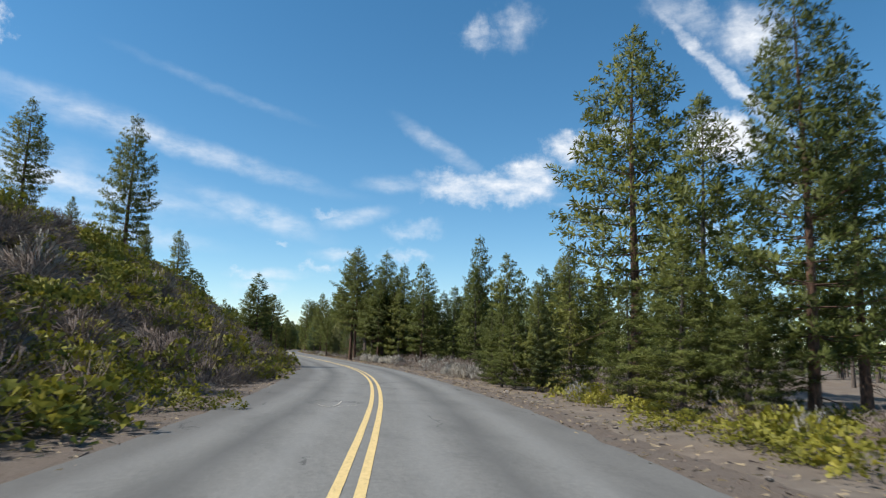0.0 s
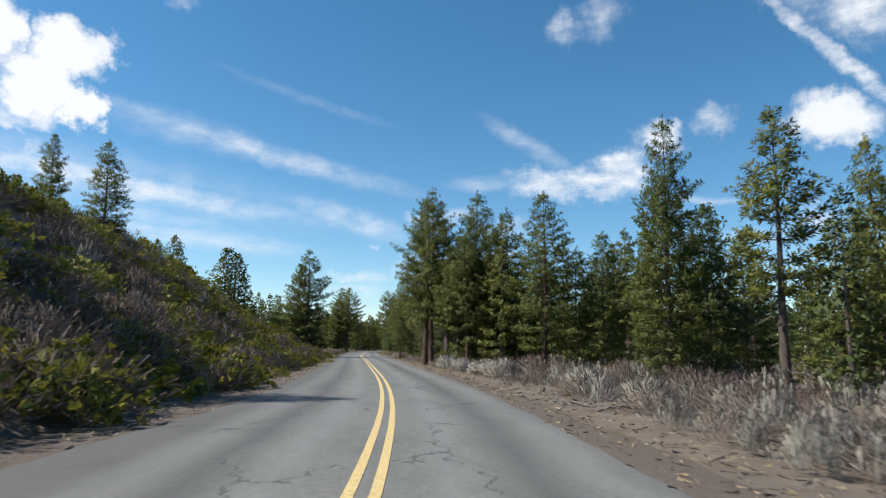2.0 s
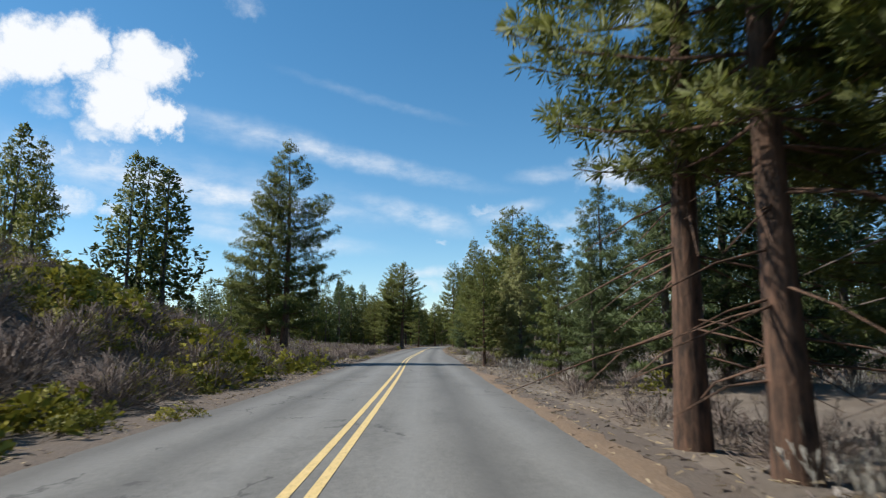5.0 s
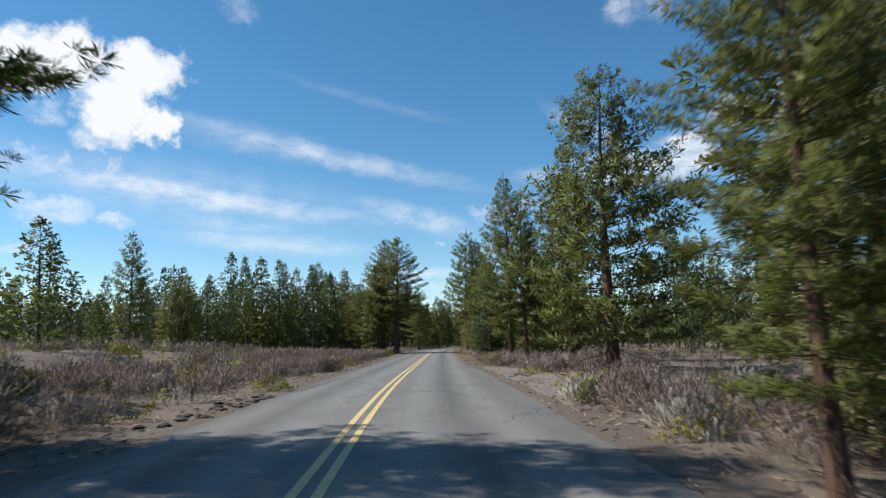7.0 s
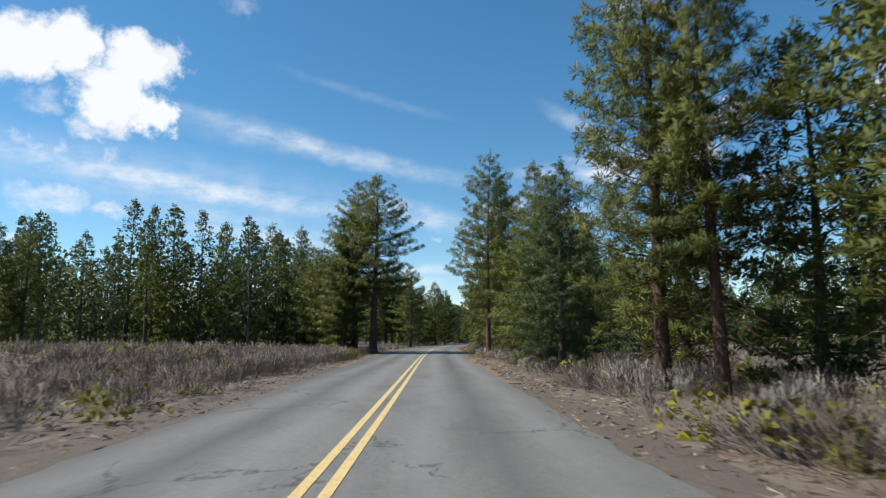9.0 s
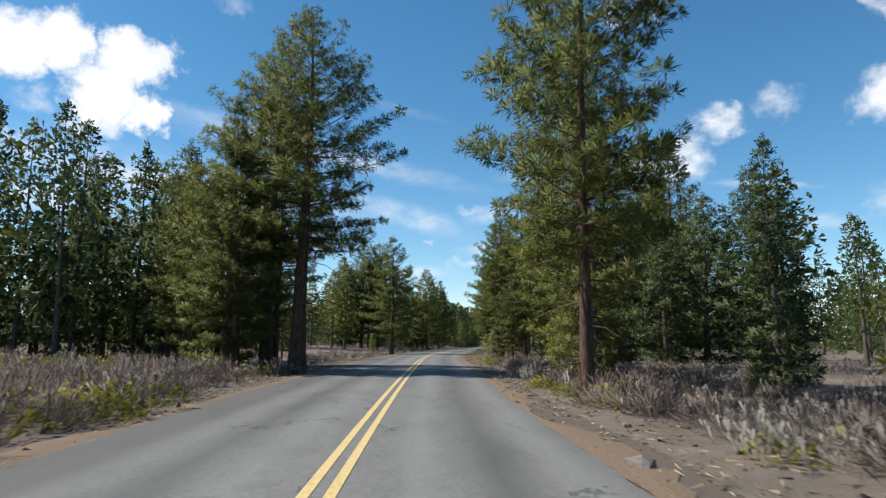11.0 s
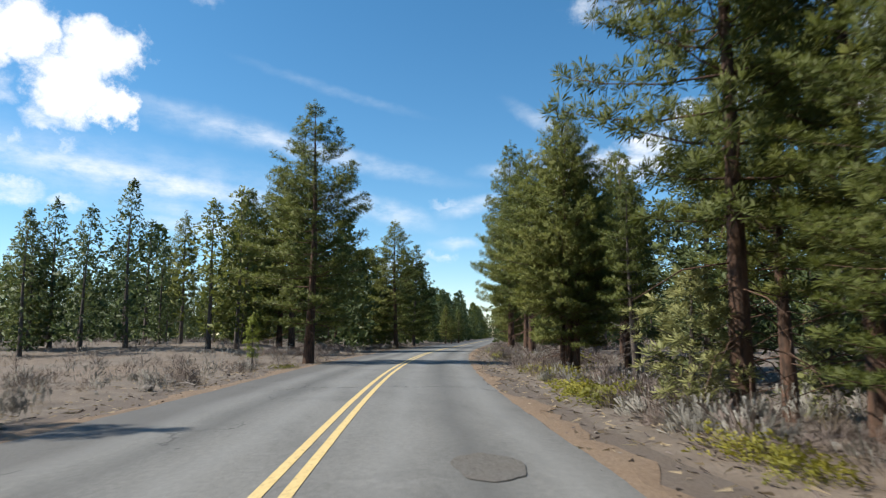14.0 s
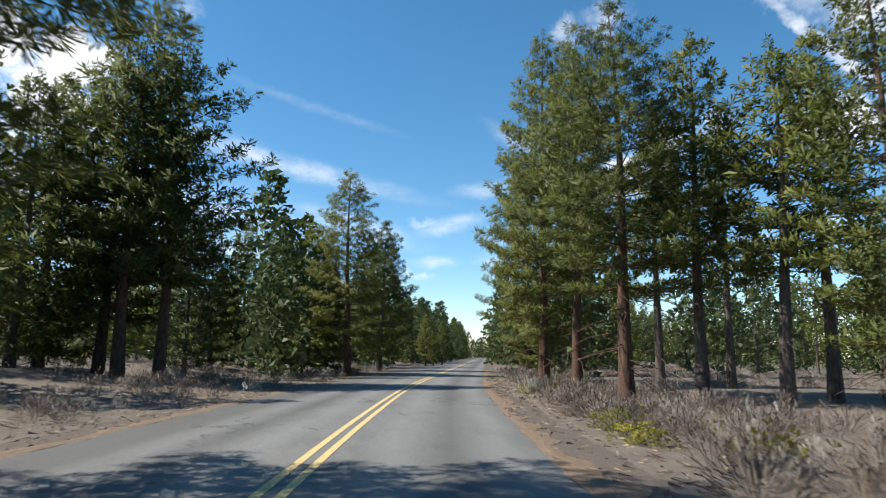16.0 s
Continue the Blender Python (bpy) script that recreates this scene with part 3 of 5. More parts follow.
    crown = puffs(rng, cen, dr, sz, count, ln * leaf, wd * leaf)
    return merge(parts), crown


def make_pine(name, seed, needles, bark, **kw):
    """A template pine, at the origin, of the given size."""
    (tv, tf), (cv, cf, cn) = pine_data(seed, **kw)
    root = new(name)
    root.empty_display_size = 0.3
    mesh_object("trunk", tv, tf, bark, root, smooth=True)
    crown = triangle_mesh("crown", cv, cf, needles, root)
    crown.data.normals_split_custom_set_from_vertices(cn.tolist())
    return root


TEMPLATES = {}


def pine_kind(key, needles, bark, **kw):
    TEMPLATES[key] = (needles, bark, kw, {})


pine_kind("tall_a", NEEDLES, BARK, height=16.0, base=0.15, width=3.6, shape=0.40, bare=14)
pine_kind("tall_b", NEEDLES, BARK, height=16.0, base=0.27, width=3.5, shape=0.55, bare=22)
pine_kind("high", NEEDLES, BARK, height=15.0, base=0.25, width=3.4, shape=0.55, bare=16, trunk_r=0.17)
pine_kind("stout", NEEDLES, BARK, height=16.0, base=0.33, width=3.7, shape=0.5, bare=24, trunk_r=0.29)
pine_kind("wide", NEEDLES, BARK, height=14.0, base=0.10, width=5.0, shape=0.25, bare=6, dense=1.1, trunk_r=0.27)
pine_kind("cone", NEEDLES, BARK_GREY, height=12.0, base=0.05, width=2.9, shape=0.30, bare=4)
pine_kind("cone_b", NEEDLES_DARK, BARK_GREY, height=12.0, base=0.07, width=2.8, shape=0.35, bare=6)
pine_kind("thin", NEEDLES, BARK_GREY, height=13.0, base=0.36, width=1.9, shape=0.5, bare=26, dense=0.9)
pine_kind("juniper", JUNIPER, BARK_GREY, height=7.0, base=0.05, width=1.7, shape=0.5, bare=8, dense=1.5, leaf=0.75)
pine_kind("bush", JUNIPER, BARK_GREY, height=2.2, base=0.05, width=0.8, shape=0.6, bare=0, dense=1.4, leaf=0.5)
pine_kind("young", NEEDLES_YOUNG, BARK_GREY, height=3.2, base=0.26, width=0.75, shape=0.45, bare=2, leaf=0.62)
pine_kind("far_a", NEEDLES_DARK, BARK_GREY, height=13.0, base=0.10, width=2.8, shape=0.25)
pine_kind("far_b", NEEDLES_DARK, BARK_GREY, height=13.0, base=0.06, width=2.5, shape=0.15)
pine_kind("far_c", NEEDLES, BARK_GREY, height=12.0, base=0.12, width=2.8, shape=0.32)
pine_kind("far_d", NEEDLES, BARK_GREY, height=12.0, base=0.05, width=2.6, shape=0.15)
VARIANTS = 3
LABELS = {
    "tall_a": "tall ponderosa pine with reddish bark beside the road", "tall_b": "tall ponderosa pine with bare lower trunk and reddish bark",
    "high": "tall ponderosa pine with a stout bare reddish trunk",
    "stout": "tall ponderosa pine with a thick red bare trunk",
    "wide": "broad spreading ponderosa pine with long low limbs", "cone": "bushy conical pine green to the ground",
    "cone_b": "dark green conical pine at the forest edge", "thin": "slender pine with a bare trunk and sparse crown",
    "juniper": "grey-green bushy juniper beside the road", "bush": "low grey-green juniper bush in the roadside brush",
    "young": "young yellow-green pine sapling in dry brush", "far_a": "dark green pine in the woods behind the brush",
    "far_b": "narrow dark green pine in the woods", "far_c": "olive green pine with open crown in the woods", "far_d": "olive green conical pine in the woods",
}
tree_no = 0


def pine(key, x, y, height, width=1.0, turn=None, dz=0.0):
    """Plant a pine of a kind on the ground at x, y; the ones close to the road have the finest needles."""
    global tree_no
    tree_no += 1
    needles, bark, kw, made = TEMPLATES[key]
    away = abs(x - float(line_x(y)))
    level = 0 if away > (13 if key.startswith("far") else 34) else 2 if away < 8.8 else 1
    var = (tree_no % VARIANTS, level)
    s = height / kw["height"]
    q = turn if turn is not None else (tree_no * 137.5) % 360
    m = pose(x, y, ground_z(x, y) + dz, 0, 0, q)
    if var not in made:
        ob = make_pine({"young": "young_pine", "juniper": "juniper_tree", "bush": "juniper_bush"}.get(key, "pine_tree"), 100 + 17 * var[0] + 7 * len(key) + sum(map(ord, key)), needles, bark, level=level, **kw)
        tagged(ob, LABELS[key], "tree", "roadside pines" if not key.startswith("far") else "pines of the woods")
        ob.matrix_basis = m @ Matrix.Diagonal((s * width, s * width, s, 1))
        made[var] = ob
    else:
        ob = copy_thing(made[var], m)
        ob.scale = (s * width, s * width, s)
    return ob



# ---- first bend, trees beside the road ----
pine("tall_b", 14.4, 25.9, 17.1, 1.10)
pine("tall_a", 10.5, 12.3, 11.3, 0.90)
pine("cone", 12.7, 19.0, 10.8, 1.00)
pine("cone", 8.7, 17.0, 3.8, 1.50)
pine("cone", 8.3, 14.0, 4.4, 1.40)
pine("cone", 9.1, 12.7, 3.9, 1.50)
pine("cone", 13.4, 30.3, 6.8, 1.20)
pine("cone_b", 15.9, 39.0, 7.3, 1.20)
pine("far_b", 18.7, 48.6, 6.7, 1.10)
pine("tall_a", 18.1, 17.7, 12.6, 1.00)
pine("cone", 18.2, 67.3, 8.4, 1.20)
pine("cone_b", 21.1, 60.8, 8.7, 1.20)
pine("cone", 21.5, 52.6, 6.8, 1.10)
pine("cone", 24.0, 53.3, 10.3, 0.80)
pine("tall_a", 23.4, 50.3, 10.7, 1.00)
pine("thin", 25.8, 50.0, 8.9, 1.10)
pine("cone", 21.5, 46.5, 7.2, 1.20)
pine("cone", 23.9, 46.2, 7.1, 1.30)
pine("cone", 18.6, 73.0, 8.5, 1.10)
pine("cone_b", 22.1, 78.7, 8.7, 1.10)
pine("cone", 21.7, 74.7, 9.1, 0.80)
pine("thin", 21.2, 70.7, 9.5, 1.10)
pine("thin", 21.7, 68.6, 9.2, 1.00)
pine("tall_a", 18.4, 59.3, 12.7, 0.80)
pine("cone", 17.6, 57.9, 9.3, 1.10)
pine("tall_a", 14.9, 68.3, 11.0, 1.15)
pine("thin", 17.6, 50.1, 9.7, 1.20)
pine("cone", 24.0, 62.4, 7.7, 1.20)
pine("cone", 8.4, 26.7, 4.0, 1.00)
pine("cone", 8.4, 25.2, 3.4, 1.10)
pine("cone", 9.1, 24.6, 4.3, 0.90)
pine("cone_b", 9.4, 24.4, 3.4, 1.10)
pine("cone", 8.7, 28.7, 3.4, 1.20)

# ---- group of tall pines on the outer side after the bend ----
pine("tall_b", 9.9, 83.0, 14.5, 1.02)
pine("tall_b", 9.6, 84.9, 14.5, 1.05)
pine("thin", 10.9, 81.8, 9.8, 1.30)
pine("thin", 10.8, 80.3, 8.8, 1.20)
pine("thin", 11.4, 79.3, 8.0, 1.30)
pine("thin", 13.3, 83.3, 10.3, 1.10)
pine("tall_b", 12.0, 78.2, 10.7, 0.90)
pine("tall_b", 13.7, 77.7, 10.9, 0.90)
pine("cone_b", 12.8, 94.3, 8.0, 1.20)
pine("cone_b", 15.3, 96.2, 10.3, 1.20)
pine("cone_b", 16.8, 95.2, 10.8, 1.20)
pine("cone_b", 20.4, 98.1, 10.6, 1.20)
pine("cone_b", 12.0, 98.3, 6.9, 1.20)
pine("cone", 14.2, 76.6, 9.4, 1.10)
pine("cone", 12.8, 80.0, 13.7, 1.15)
pine("cone", 14.9, 77.8, 11.9, 1.00)
pine("tall_a", 12.4, 84.0, 11.8, 0.80)
pine("cone", 17.8, 77.7, 9.1, 1.10)
pine("tall_a", 19.6, 84.6, 9.5, 1.00)
pine("cone", 11.0, 100.4, 5.2, 1.10)
pine("cone_b", 11.0, 95.4, 4.4, 1.00)

# ---- trees on and behind the hill ----
pine("tall_a", -11.1, 48.4, 10.4, 1.05)
pine("cone", -10.9, 55.2, 3.6, 0.80)
pine("cone", -15.5, 52.1, 3.8, 1.00)
pine("tall_a", -12.9, 34.0, 6.1, 1.10)
pine("cone", -9.9, 67.3, 5.6, 1.20)
pine("cone", -13.3, 68.5, 5.2, 1.00)
pine("thin", -19.7, 118.8, 11.9, 1.00)
pine("thin", -23.2, 121.1, 11.8, 1.00)
pine("far_d", -14.1, 120.3, 11.7, 0.90)
pine("far_d", -12.5, 122.1, 11.3, 0.90)
pine("far_c", -20.0, 116.8, 11.8, 1.00)
pine("far_c", -17.0, 114.7, 7.6, 0.90)
pine("cone", -19.5, 110.8, 7.9, 0.90)
pine("cone", -18.3, 104.7, 8.0, 1.10)
pine("far_a", -14.4, 122.6, 12.2, 1.50)
pine("far_b", -13.0, 123.6, 11.8, 1.60)
pine("tall_a", -2.5, 115.8, 13.5, 1.25)
# second pine, added behind to thicken the first one's shade on the road
pine("tall_a", -3.6, 116.6, 11.5, 1.15)
pine("far_d", -6.9, 124.4, 6.2, 1.20)
pine("far_c", -12.7, 139.6, 6.5, 1.30)
pine("far_b", -18.1, 149.7, 7.2, 1.30)

# ---- past the straight, before the open stretch ----
pine("tall_a", 9.4, 113.6, 6.3, 1.10)
pine("thin", 13.6, 120.9, 10.1, 1.60)
pine("wide", 14.2, 137.3, 14.2, 1.10)
pine("juniper", 11.5, 114.0, 7.0, 1.10)
pine("juniper", 11.0, 115.0, 5.7, 1.10)
pine("bush", 12.6, 222.2, 2.4, 1.30)
pine("bush", 17.2, 225.4, 2.4, 1.20)
pine("juniper", 11.2, 174.5, 3.6, 0.90)
pine("tall_a", 12.2, 157.8, 14.5, 0.98)
pine("tall_a", 15.6, 152.4, 14.9, 0.98)
pine("tall_b", 13.2, 156.6, 13.2, 0.92)
pine("far_d", 11.7, 173.0, 10.4, 1.30)
pine("far_a", 11.5, 167.0, 8.8, 1.30)
pine("cone", 11.7, 171.1, 9.2, 1.30)
pine("far_d", 14.9, 162.9, 10.8, 1.00)
pine("cone", 15.9, 156.9, 9.7, 1.20)
pine("far_b", 40.1, 172.3, 15.3, 1.00)
pine("far_d", 37.4, 160.3, 15.1, 1.10)
pine("far_c", 31.3, 170.5, 10.9, 1.20)
pine("far_d", 36.3, 174.4, 10.4, 1.20)
pine("far_a", 41.5, 180.2, 10.5, 1.20)
pine("far_d", 12.3, 192.6, 10.4, 1.00)
pine("far_b", 17.0, 190.5, 7.8, 1.10)
pine("cone", 14.9, 180.4, 5.9, 1.20)
pine("cone", 16.7, 178.4, 5.4, 1.20)
pine("cone_b", 17.7, 176.3, 5.5, 1.30)
pine("tall_a", -19.4, 163.8, 10.6, 0.90)

# ---- row across the open stretch ----
pine("tall_a", -1.2, 200.5, 10.5, 1.15)
pine("far_d", -1.8, 201.0, 12.5, 1.00)
pine("tall_a", -3.9, 203.0, 10.0, 1.00)
pine("far_a", -6.5, 207.1, 10.5, 1.10)
pine("far_b", -9.2, 209.2, 12.9, 0.90)
pine("far_a", -11.6, 207.3, 13.2, 1.00)
pine("far_b", -16.8, 207.5, 14.6, 1.00)
pine("far_d", -18.0, 203.5, 9.0, 1.30)
pine("far_d", -22.4, 209.6, 15.4, 0.80)
pine("far_a", -24.9, 209.7, 16.0, 1.00)
pine("far_b", -25.5, 201.7, 11.2, 1.20)
pine("far_c", -28.7, 203.8, 8.8, 1.10)
pine("tall_a", -24.8, 191.7, 10.3, 1.20)
pine("cone", -25.9, 189.7, 9.5, 1.20)
pine("far_a", -26.4, 207.8, 10.1, 1.20)
pine("far_a", -16.9, 213.5, 9.9, 1.20)

# ---- pines that lean over the road in the woods ----
pine("stout", 1.4, 200.6, 16.6, 1.2)
pine("stout", -0.6, 203.6, 16.8, 1.05)
pine("cone", -7.3, 210.6, 13.5, 1.00)
pine("cone_b", -4.6, 209.5, 11.0, 1.20)
pine("tall_a", -13.6, 225.0, 17.0, 0.90)
pine("tall_a", -18.6, 228.2, 13.2, 0.90)
pine("tall_a", -19.7, 224.3, 16.8, 0.80)
pine("tall_a", 12.9, 196.6, 15.5, 1.00)
pine("cone_b", 17.0, 211.4, 8.7, 1.30)
pine("cone_b", 18.7, 210.3, 9.1, 1.30)
pine("cone_b", 20.3, 207.3, 8.8, 1.30)
pine("cone_b", 23.4, 209.1, 10.4, 1.30)
pine("high", 10.6, 187.5, 15.2, 1.00)
pine("cone_b", 26.1, 208.1, 11.9, 1.20)
pine("tall_a", 16.1, 216.1, 13.9, 1.25)
pine("tall_b", 13.2, 221.8, 12.3, 1.00)
pine("tall_a", 14.4, 236.2, 10.0, 1.30)
pine("tall_a", 13.5, 218.3, 6.3, 1.30)
pine("thin", 28.4, 231.5, 17.6, 1.20)
pine("tall_a", 29.1, 231.2, 18.5, 0.75)
pine("tall_a", 32.9, 233.0, 15.2, 0.80)
pine("tall_a", 24.4, 215.7, 16.0, 0.90)
pine("young", 13.8, 206.1, 2.7, 1.00)
pine("young", 14.4, 208.9, 2.7, 0.90)
pine("young", 13.9, 205.6, 2.4, 0.80)
pine("tall_a", -5.6, 232.7, 6.1, 1.15)
pine("tall_a", -6.5, 234.5, 5.9, 0.85)
pine("tall_a", -4.7, 222.3, 11.4, 0.75)
pine("tall_b", -1.2, 208.4, 15.0, 0.95)
# added pine without a seen counterpart: fills out the shade across the road
pine("tall_a", -5.0, 205.2, 10.5, 1.10)

# ---- woods on both sides towards the end ----
pine("tall_b", 14.9, 221.1, 11.3, 1.10)
pine("tall_b", 17.0, 219.0, 11.3, 1.10)
pine("tall_b", 16.4, 217.0, 10.5, 1.10)
pine("tall_a", 4.0, 244.4, 13.2, 1.3)
pine("far_c", -2.6, 258.5, 11.3, 1.00)
pine("far_c", -4.0, 256.6, 9.9, 1.20)
pine("thin", -7.7, 262.9, 10.0, 1.00)
pine("far_b", -10.0, 265.1, 8.1, 1.00)
pine("far_b", -9.4, 257.0, 11.2, 1.00)
pine("far_a", -11.5, 255.2, 9.4, 1.00)
pine("far_b", -15.4, 259.5, 10.5, 1.00)
pine("far_b", -14.1, 253.4, 8.9, 1.10)
pine("young", 2.2, 240.1, 2.4, 0.80)
pine("cone", -16.2, 258.3, 8.7, 1.20)
pine("tall_a", 8.7, 281.7, 13.7, 1.25)
pine("far_c", 11.0, 293.5, 12.6, 1.20)
pine("far_d", 7.1, 285.9, 10.2, 1.20)
pine("tall_b", 14.4, 235.6, 10.0, 1.15)
pine("thin", 15.0, 230.7, 6.5, 1.00)
pine("tall_b", 15.7, 224.5, 9.8, 1.10)
pine("cone_b", 18.5, 233.3, 9.4, 1.30)
pine("cone_b", 20.9, 231.1, 11.1, 1.30)
pine("tall_a", 15.3, 238.8, 9.9, 1.20)
pine("tall_a", 14.6, 235.4, 8.0, 1.10)
pine("tall_b", 17.9, 239.1, 9.4, 1.00)
pine("thin", 17.8, 237.6, 7.8, 0.80)
pine("tall_b", 18.4, 259.7, 14.6, 1.20)
pine("tall_b", 20.3, 270.5, 18.8, 1.00)
pine("tall_a", 19.5, 273.7, 20.5, 1.00)
pine("thin", 21.4, 260.3, 13.3, 1.20)
pine("thin", 22.4, 257.2, 11.8, 1.30)
pine("thin", 24.9, 258.4, 12.9, 1.20)
pine("thin", 23.1, 267.2, 13.2, 1.10)
pine("thin", 26.3, 266.8, 13.5, 1.00)
pine("tall_a", 22.8, 253.1, 13.5, 0.90)
pine("tall_a", 22.3, 287.6, 17.9, 1.10)
pine("tall_a", 24.8, 299.5, 13.8, 1.10)
pine("tall_a", 26.2, 304.6, 4.9, 1.20)
pine("tall_a", 22.5, 288.6, 5.6, 1.20)
pine("tall_a", 20.1, 276.7, 6.4, 1.10)
pine("tall_a", 18.3, 319.3, 4.6, 1.20)
pine("tall_a", 20.0, 324.5, 5.8, 1.20)
pine("tall_a", 16.9, 314.7, 6.1, 1.20)
pine("tall_b", 0.1, 265.9, 15.1, 1.20)
pine("tall_b", 1.4, 266.8, 15.7, 1.10)
pine("tall_a", -1.1, 267.1, 15.3, 1.10)
pine("cone", -4.0, 268.4, 13.2, 1.20)
pine("cone", -3.6, 265.3, 11.8, 1.20)
pine("cone_b", 0.8, 272.9, 9.0, 1.00)
pine("cone", 0.0, 282.0, 8.8, 1.20)
pine("tall_a", -1.3, 300.3, 13.4, 0.90)
pine("tall_a", 0.8, 302.1, 13.0, 0.90)
pine("tall_a", 3.7, 305.8, 13.5, 0.90)
pine("far_c", 5.3, 305.6, 12.5, 1.00)
pine("far_d", 2.9, 294.8, 6.4, 1.20)


# ---- shrubs ----
def round_normals(me, v, heart):
    """Leaves of a shrub shade as one rounded mass: normals lean away from the heart of the plant."""
    tri = v.reshape(-1, 3, 3)
    flat = np.cross(tri[:, 1] - tri[:, 0], tri[:, 2] - tri[:, 0])
    flat /= np.linalg.norm(flat, axis=1)[:, None] + 1e-12
    out = np.repeat(tri.mean(1) - heart, 1, 0)
    out /= np.linalg.norm(out, axis=1)[:, None] + 1e-12
    flat *= np.where(np.sum(flat * out, axis=1) < 0, -1.0, 1.0)[:, None]
    nrm = flat * 0.5 + out * 0.6 + np.array((0, 0, 0.2))
    nrm /= np.linalg.norm(nrm, axis=1)[:, None] + 1e-12
    me.polygons.foreach_set("use_smooth", [True] * len(me.polygons))
    me.normals_split_custom_set_from_vertices(np.repeat(nrm, 3, 0).tolist())


def face_out(v, heart):
    """Turn each triangle to face away from the heart."""
    tri = v.reshape(-1, 3, 3)
    flat = np.cross(tri[:, 1] - tri[:, 0], tri[:, 2] - tri[:, 0])
    swap = np.sum(flat * (tri.mean(1) - heart), axis=1) < 0
    tri[swap] = tri[swap][:, [0, 2, 1]]
    return tri.reshape(-1, 3)


def shrub_data(rng, kind, r, h, detail):
    """Sticks and leaves of one shrub at the origin."""
    n = int(detail)
    fine = min(1.0, math.sqrt(110.0 / n))
    q, u = rng.uniform(0, 6.283, n), np.sqrt(rng.uniform(0, 1, n))
    if kind == "green":
        lobes = rng.uniform(-0.62, 0.62, (7, 3)) * (r, r, 0.0)
        tall = rng.uniform(0.45, 1.0, 7)
        pick = rng.integers(0, 7, n)
        d = rng.normal(0, 1, (n, 3))
        d[:, 2] = np.abs(d[:, 2]) * 1.1 + 0.05
        d /= np.linalg.norm(d, axis=1)[:, None]
        c = lobes[pick] + d * np.stack([np.full(n, r * 0.48), np.full(n, r * 0.48), h * 0.85 * tall[pick]], 1) * rng.uniform(0.7, 1.0, (n, 1))
        leaf = blades(rng, c, d + (0, 0, 0.3), 4, 0.15 * fine, 0.10 * fine, 0.6)
        sn, top = 6, 0.5
    elif kind == "sage":
        d = np.stack([np.cos(q) * u * 0.8, np.sin(q) * u * 0.8, np.ones(n)], 1)
        d /= np.linalg.norm(d, axis=1)[:, None]
        c = np.stack([np.cos(q) * u * r * 0.72, np.sin(q) * u * r * 0.72, h * (0.15 + 0.6 * rng.uniform(0, 1, n)) * (1 - 0.45 * u * u)], 1)
        leaf = blades(rng, c, d, 4, h * 0.26, 0.045 * fine, 0.24)
        sn, top = 8, 0.6
    elif kind == "grass":
        c = np.stack([np.cos(q) * u * r * 0.6, np.sin(q) * u * r * 0.6, np.full(n, -0.03)], 1)
        d = np.stack([np.cos(q) * 0.5 * u, np.sin(q) * 0.5 * u, np.ones(n)], 1)
        v, f = blades(rng, c, d, 2, h, 0.02, 0.2)
        tri = v.reshape(-1, 3, 3)
        side = tri[:, 1] - tri[:, 2]
        mid = (tri[:, 1] + tri[:, 2]) / 2
        tri[:, 1], tri[:, 2] = tri[:, 0] + side / 2, tri[:, 0] - side / 2
        tri[:, 0] = mid
        return (tri.reshape(-1, 3), f), None
    else:
        # a dome of fine twigs that spray outward
        el = np.arcsin(rng.uniform(0.02, 1, n))
        lump = 0.82 + 0.18 * np.sin(3 * q + rng.uniform(0, 6)) * np.cos(el) + rng.uniform(-0.12, 0.12, n)
        d = np.stack([np.cos(q) * np.cos(el), np.sin(q) * np.cos(el), np.sin(el) * 1.1], 1)
        c = d * (r * 0.9, r * 0.9, h * 0.82) * (lump * rng.uniform(0.45, 0.95, n))[:, None]
        leaf = blades(rng, c, d + (0, 0, 0.25), 6, 0.26, 0.018 * fine, 0.45)
        sn, top = 14, 0.95
    q, u = rng.uniform(0, 6.283, sn), rng.uniform(0.15, 1, sn)
    tip = np.stack([np.cos(q) * u * r * 0.85, np.sin(q) * u * r * 0.85, h * top * (1.1 - 0.35 * u)], 1)
    w = np.stack([-np.sin(q), np.cos(q), 0 * q], 1) * 0.010
    mid = tip * (0.5, 0.5, 0.62)
    sticks = np.concatenate([[(0.0, 0.0, -0.08)], mid - w, mid + w, tip])
    i = np.arange(sn) + 1
    fan = np.concatenate([np.stack([0 * i, i, i + sn], 1), np.stack([i, i + 2 * sn, i + sn], 1)])
    return leaf, (sticks, fan)


STICKS = bark_material("shrub_stems", (0.06, 0.045, 0.035), (0.20, 0.155, 0.125))
SHRUBS = {
    "green": (LEAF_GREEN, "green_shrub", "yellow-green leafy shrub growing beside the road"),
    "dry": (LEAF_DRY, "dry_shrub", "leafless brown twiggy shrub in the roadside brush"),
    "sage": (LEAF_SAGE, "sagebrush", "pale grey sagebrush with upright stems"),
}
shrub_made = {}
shrub_count = 0


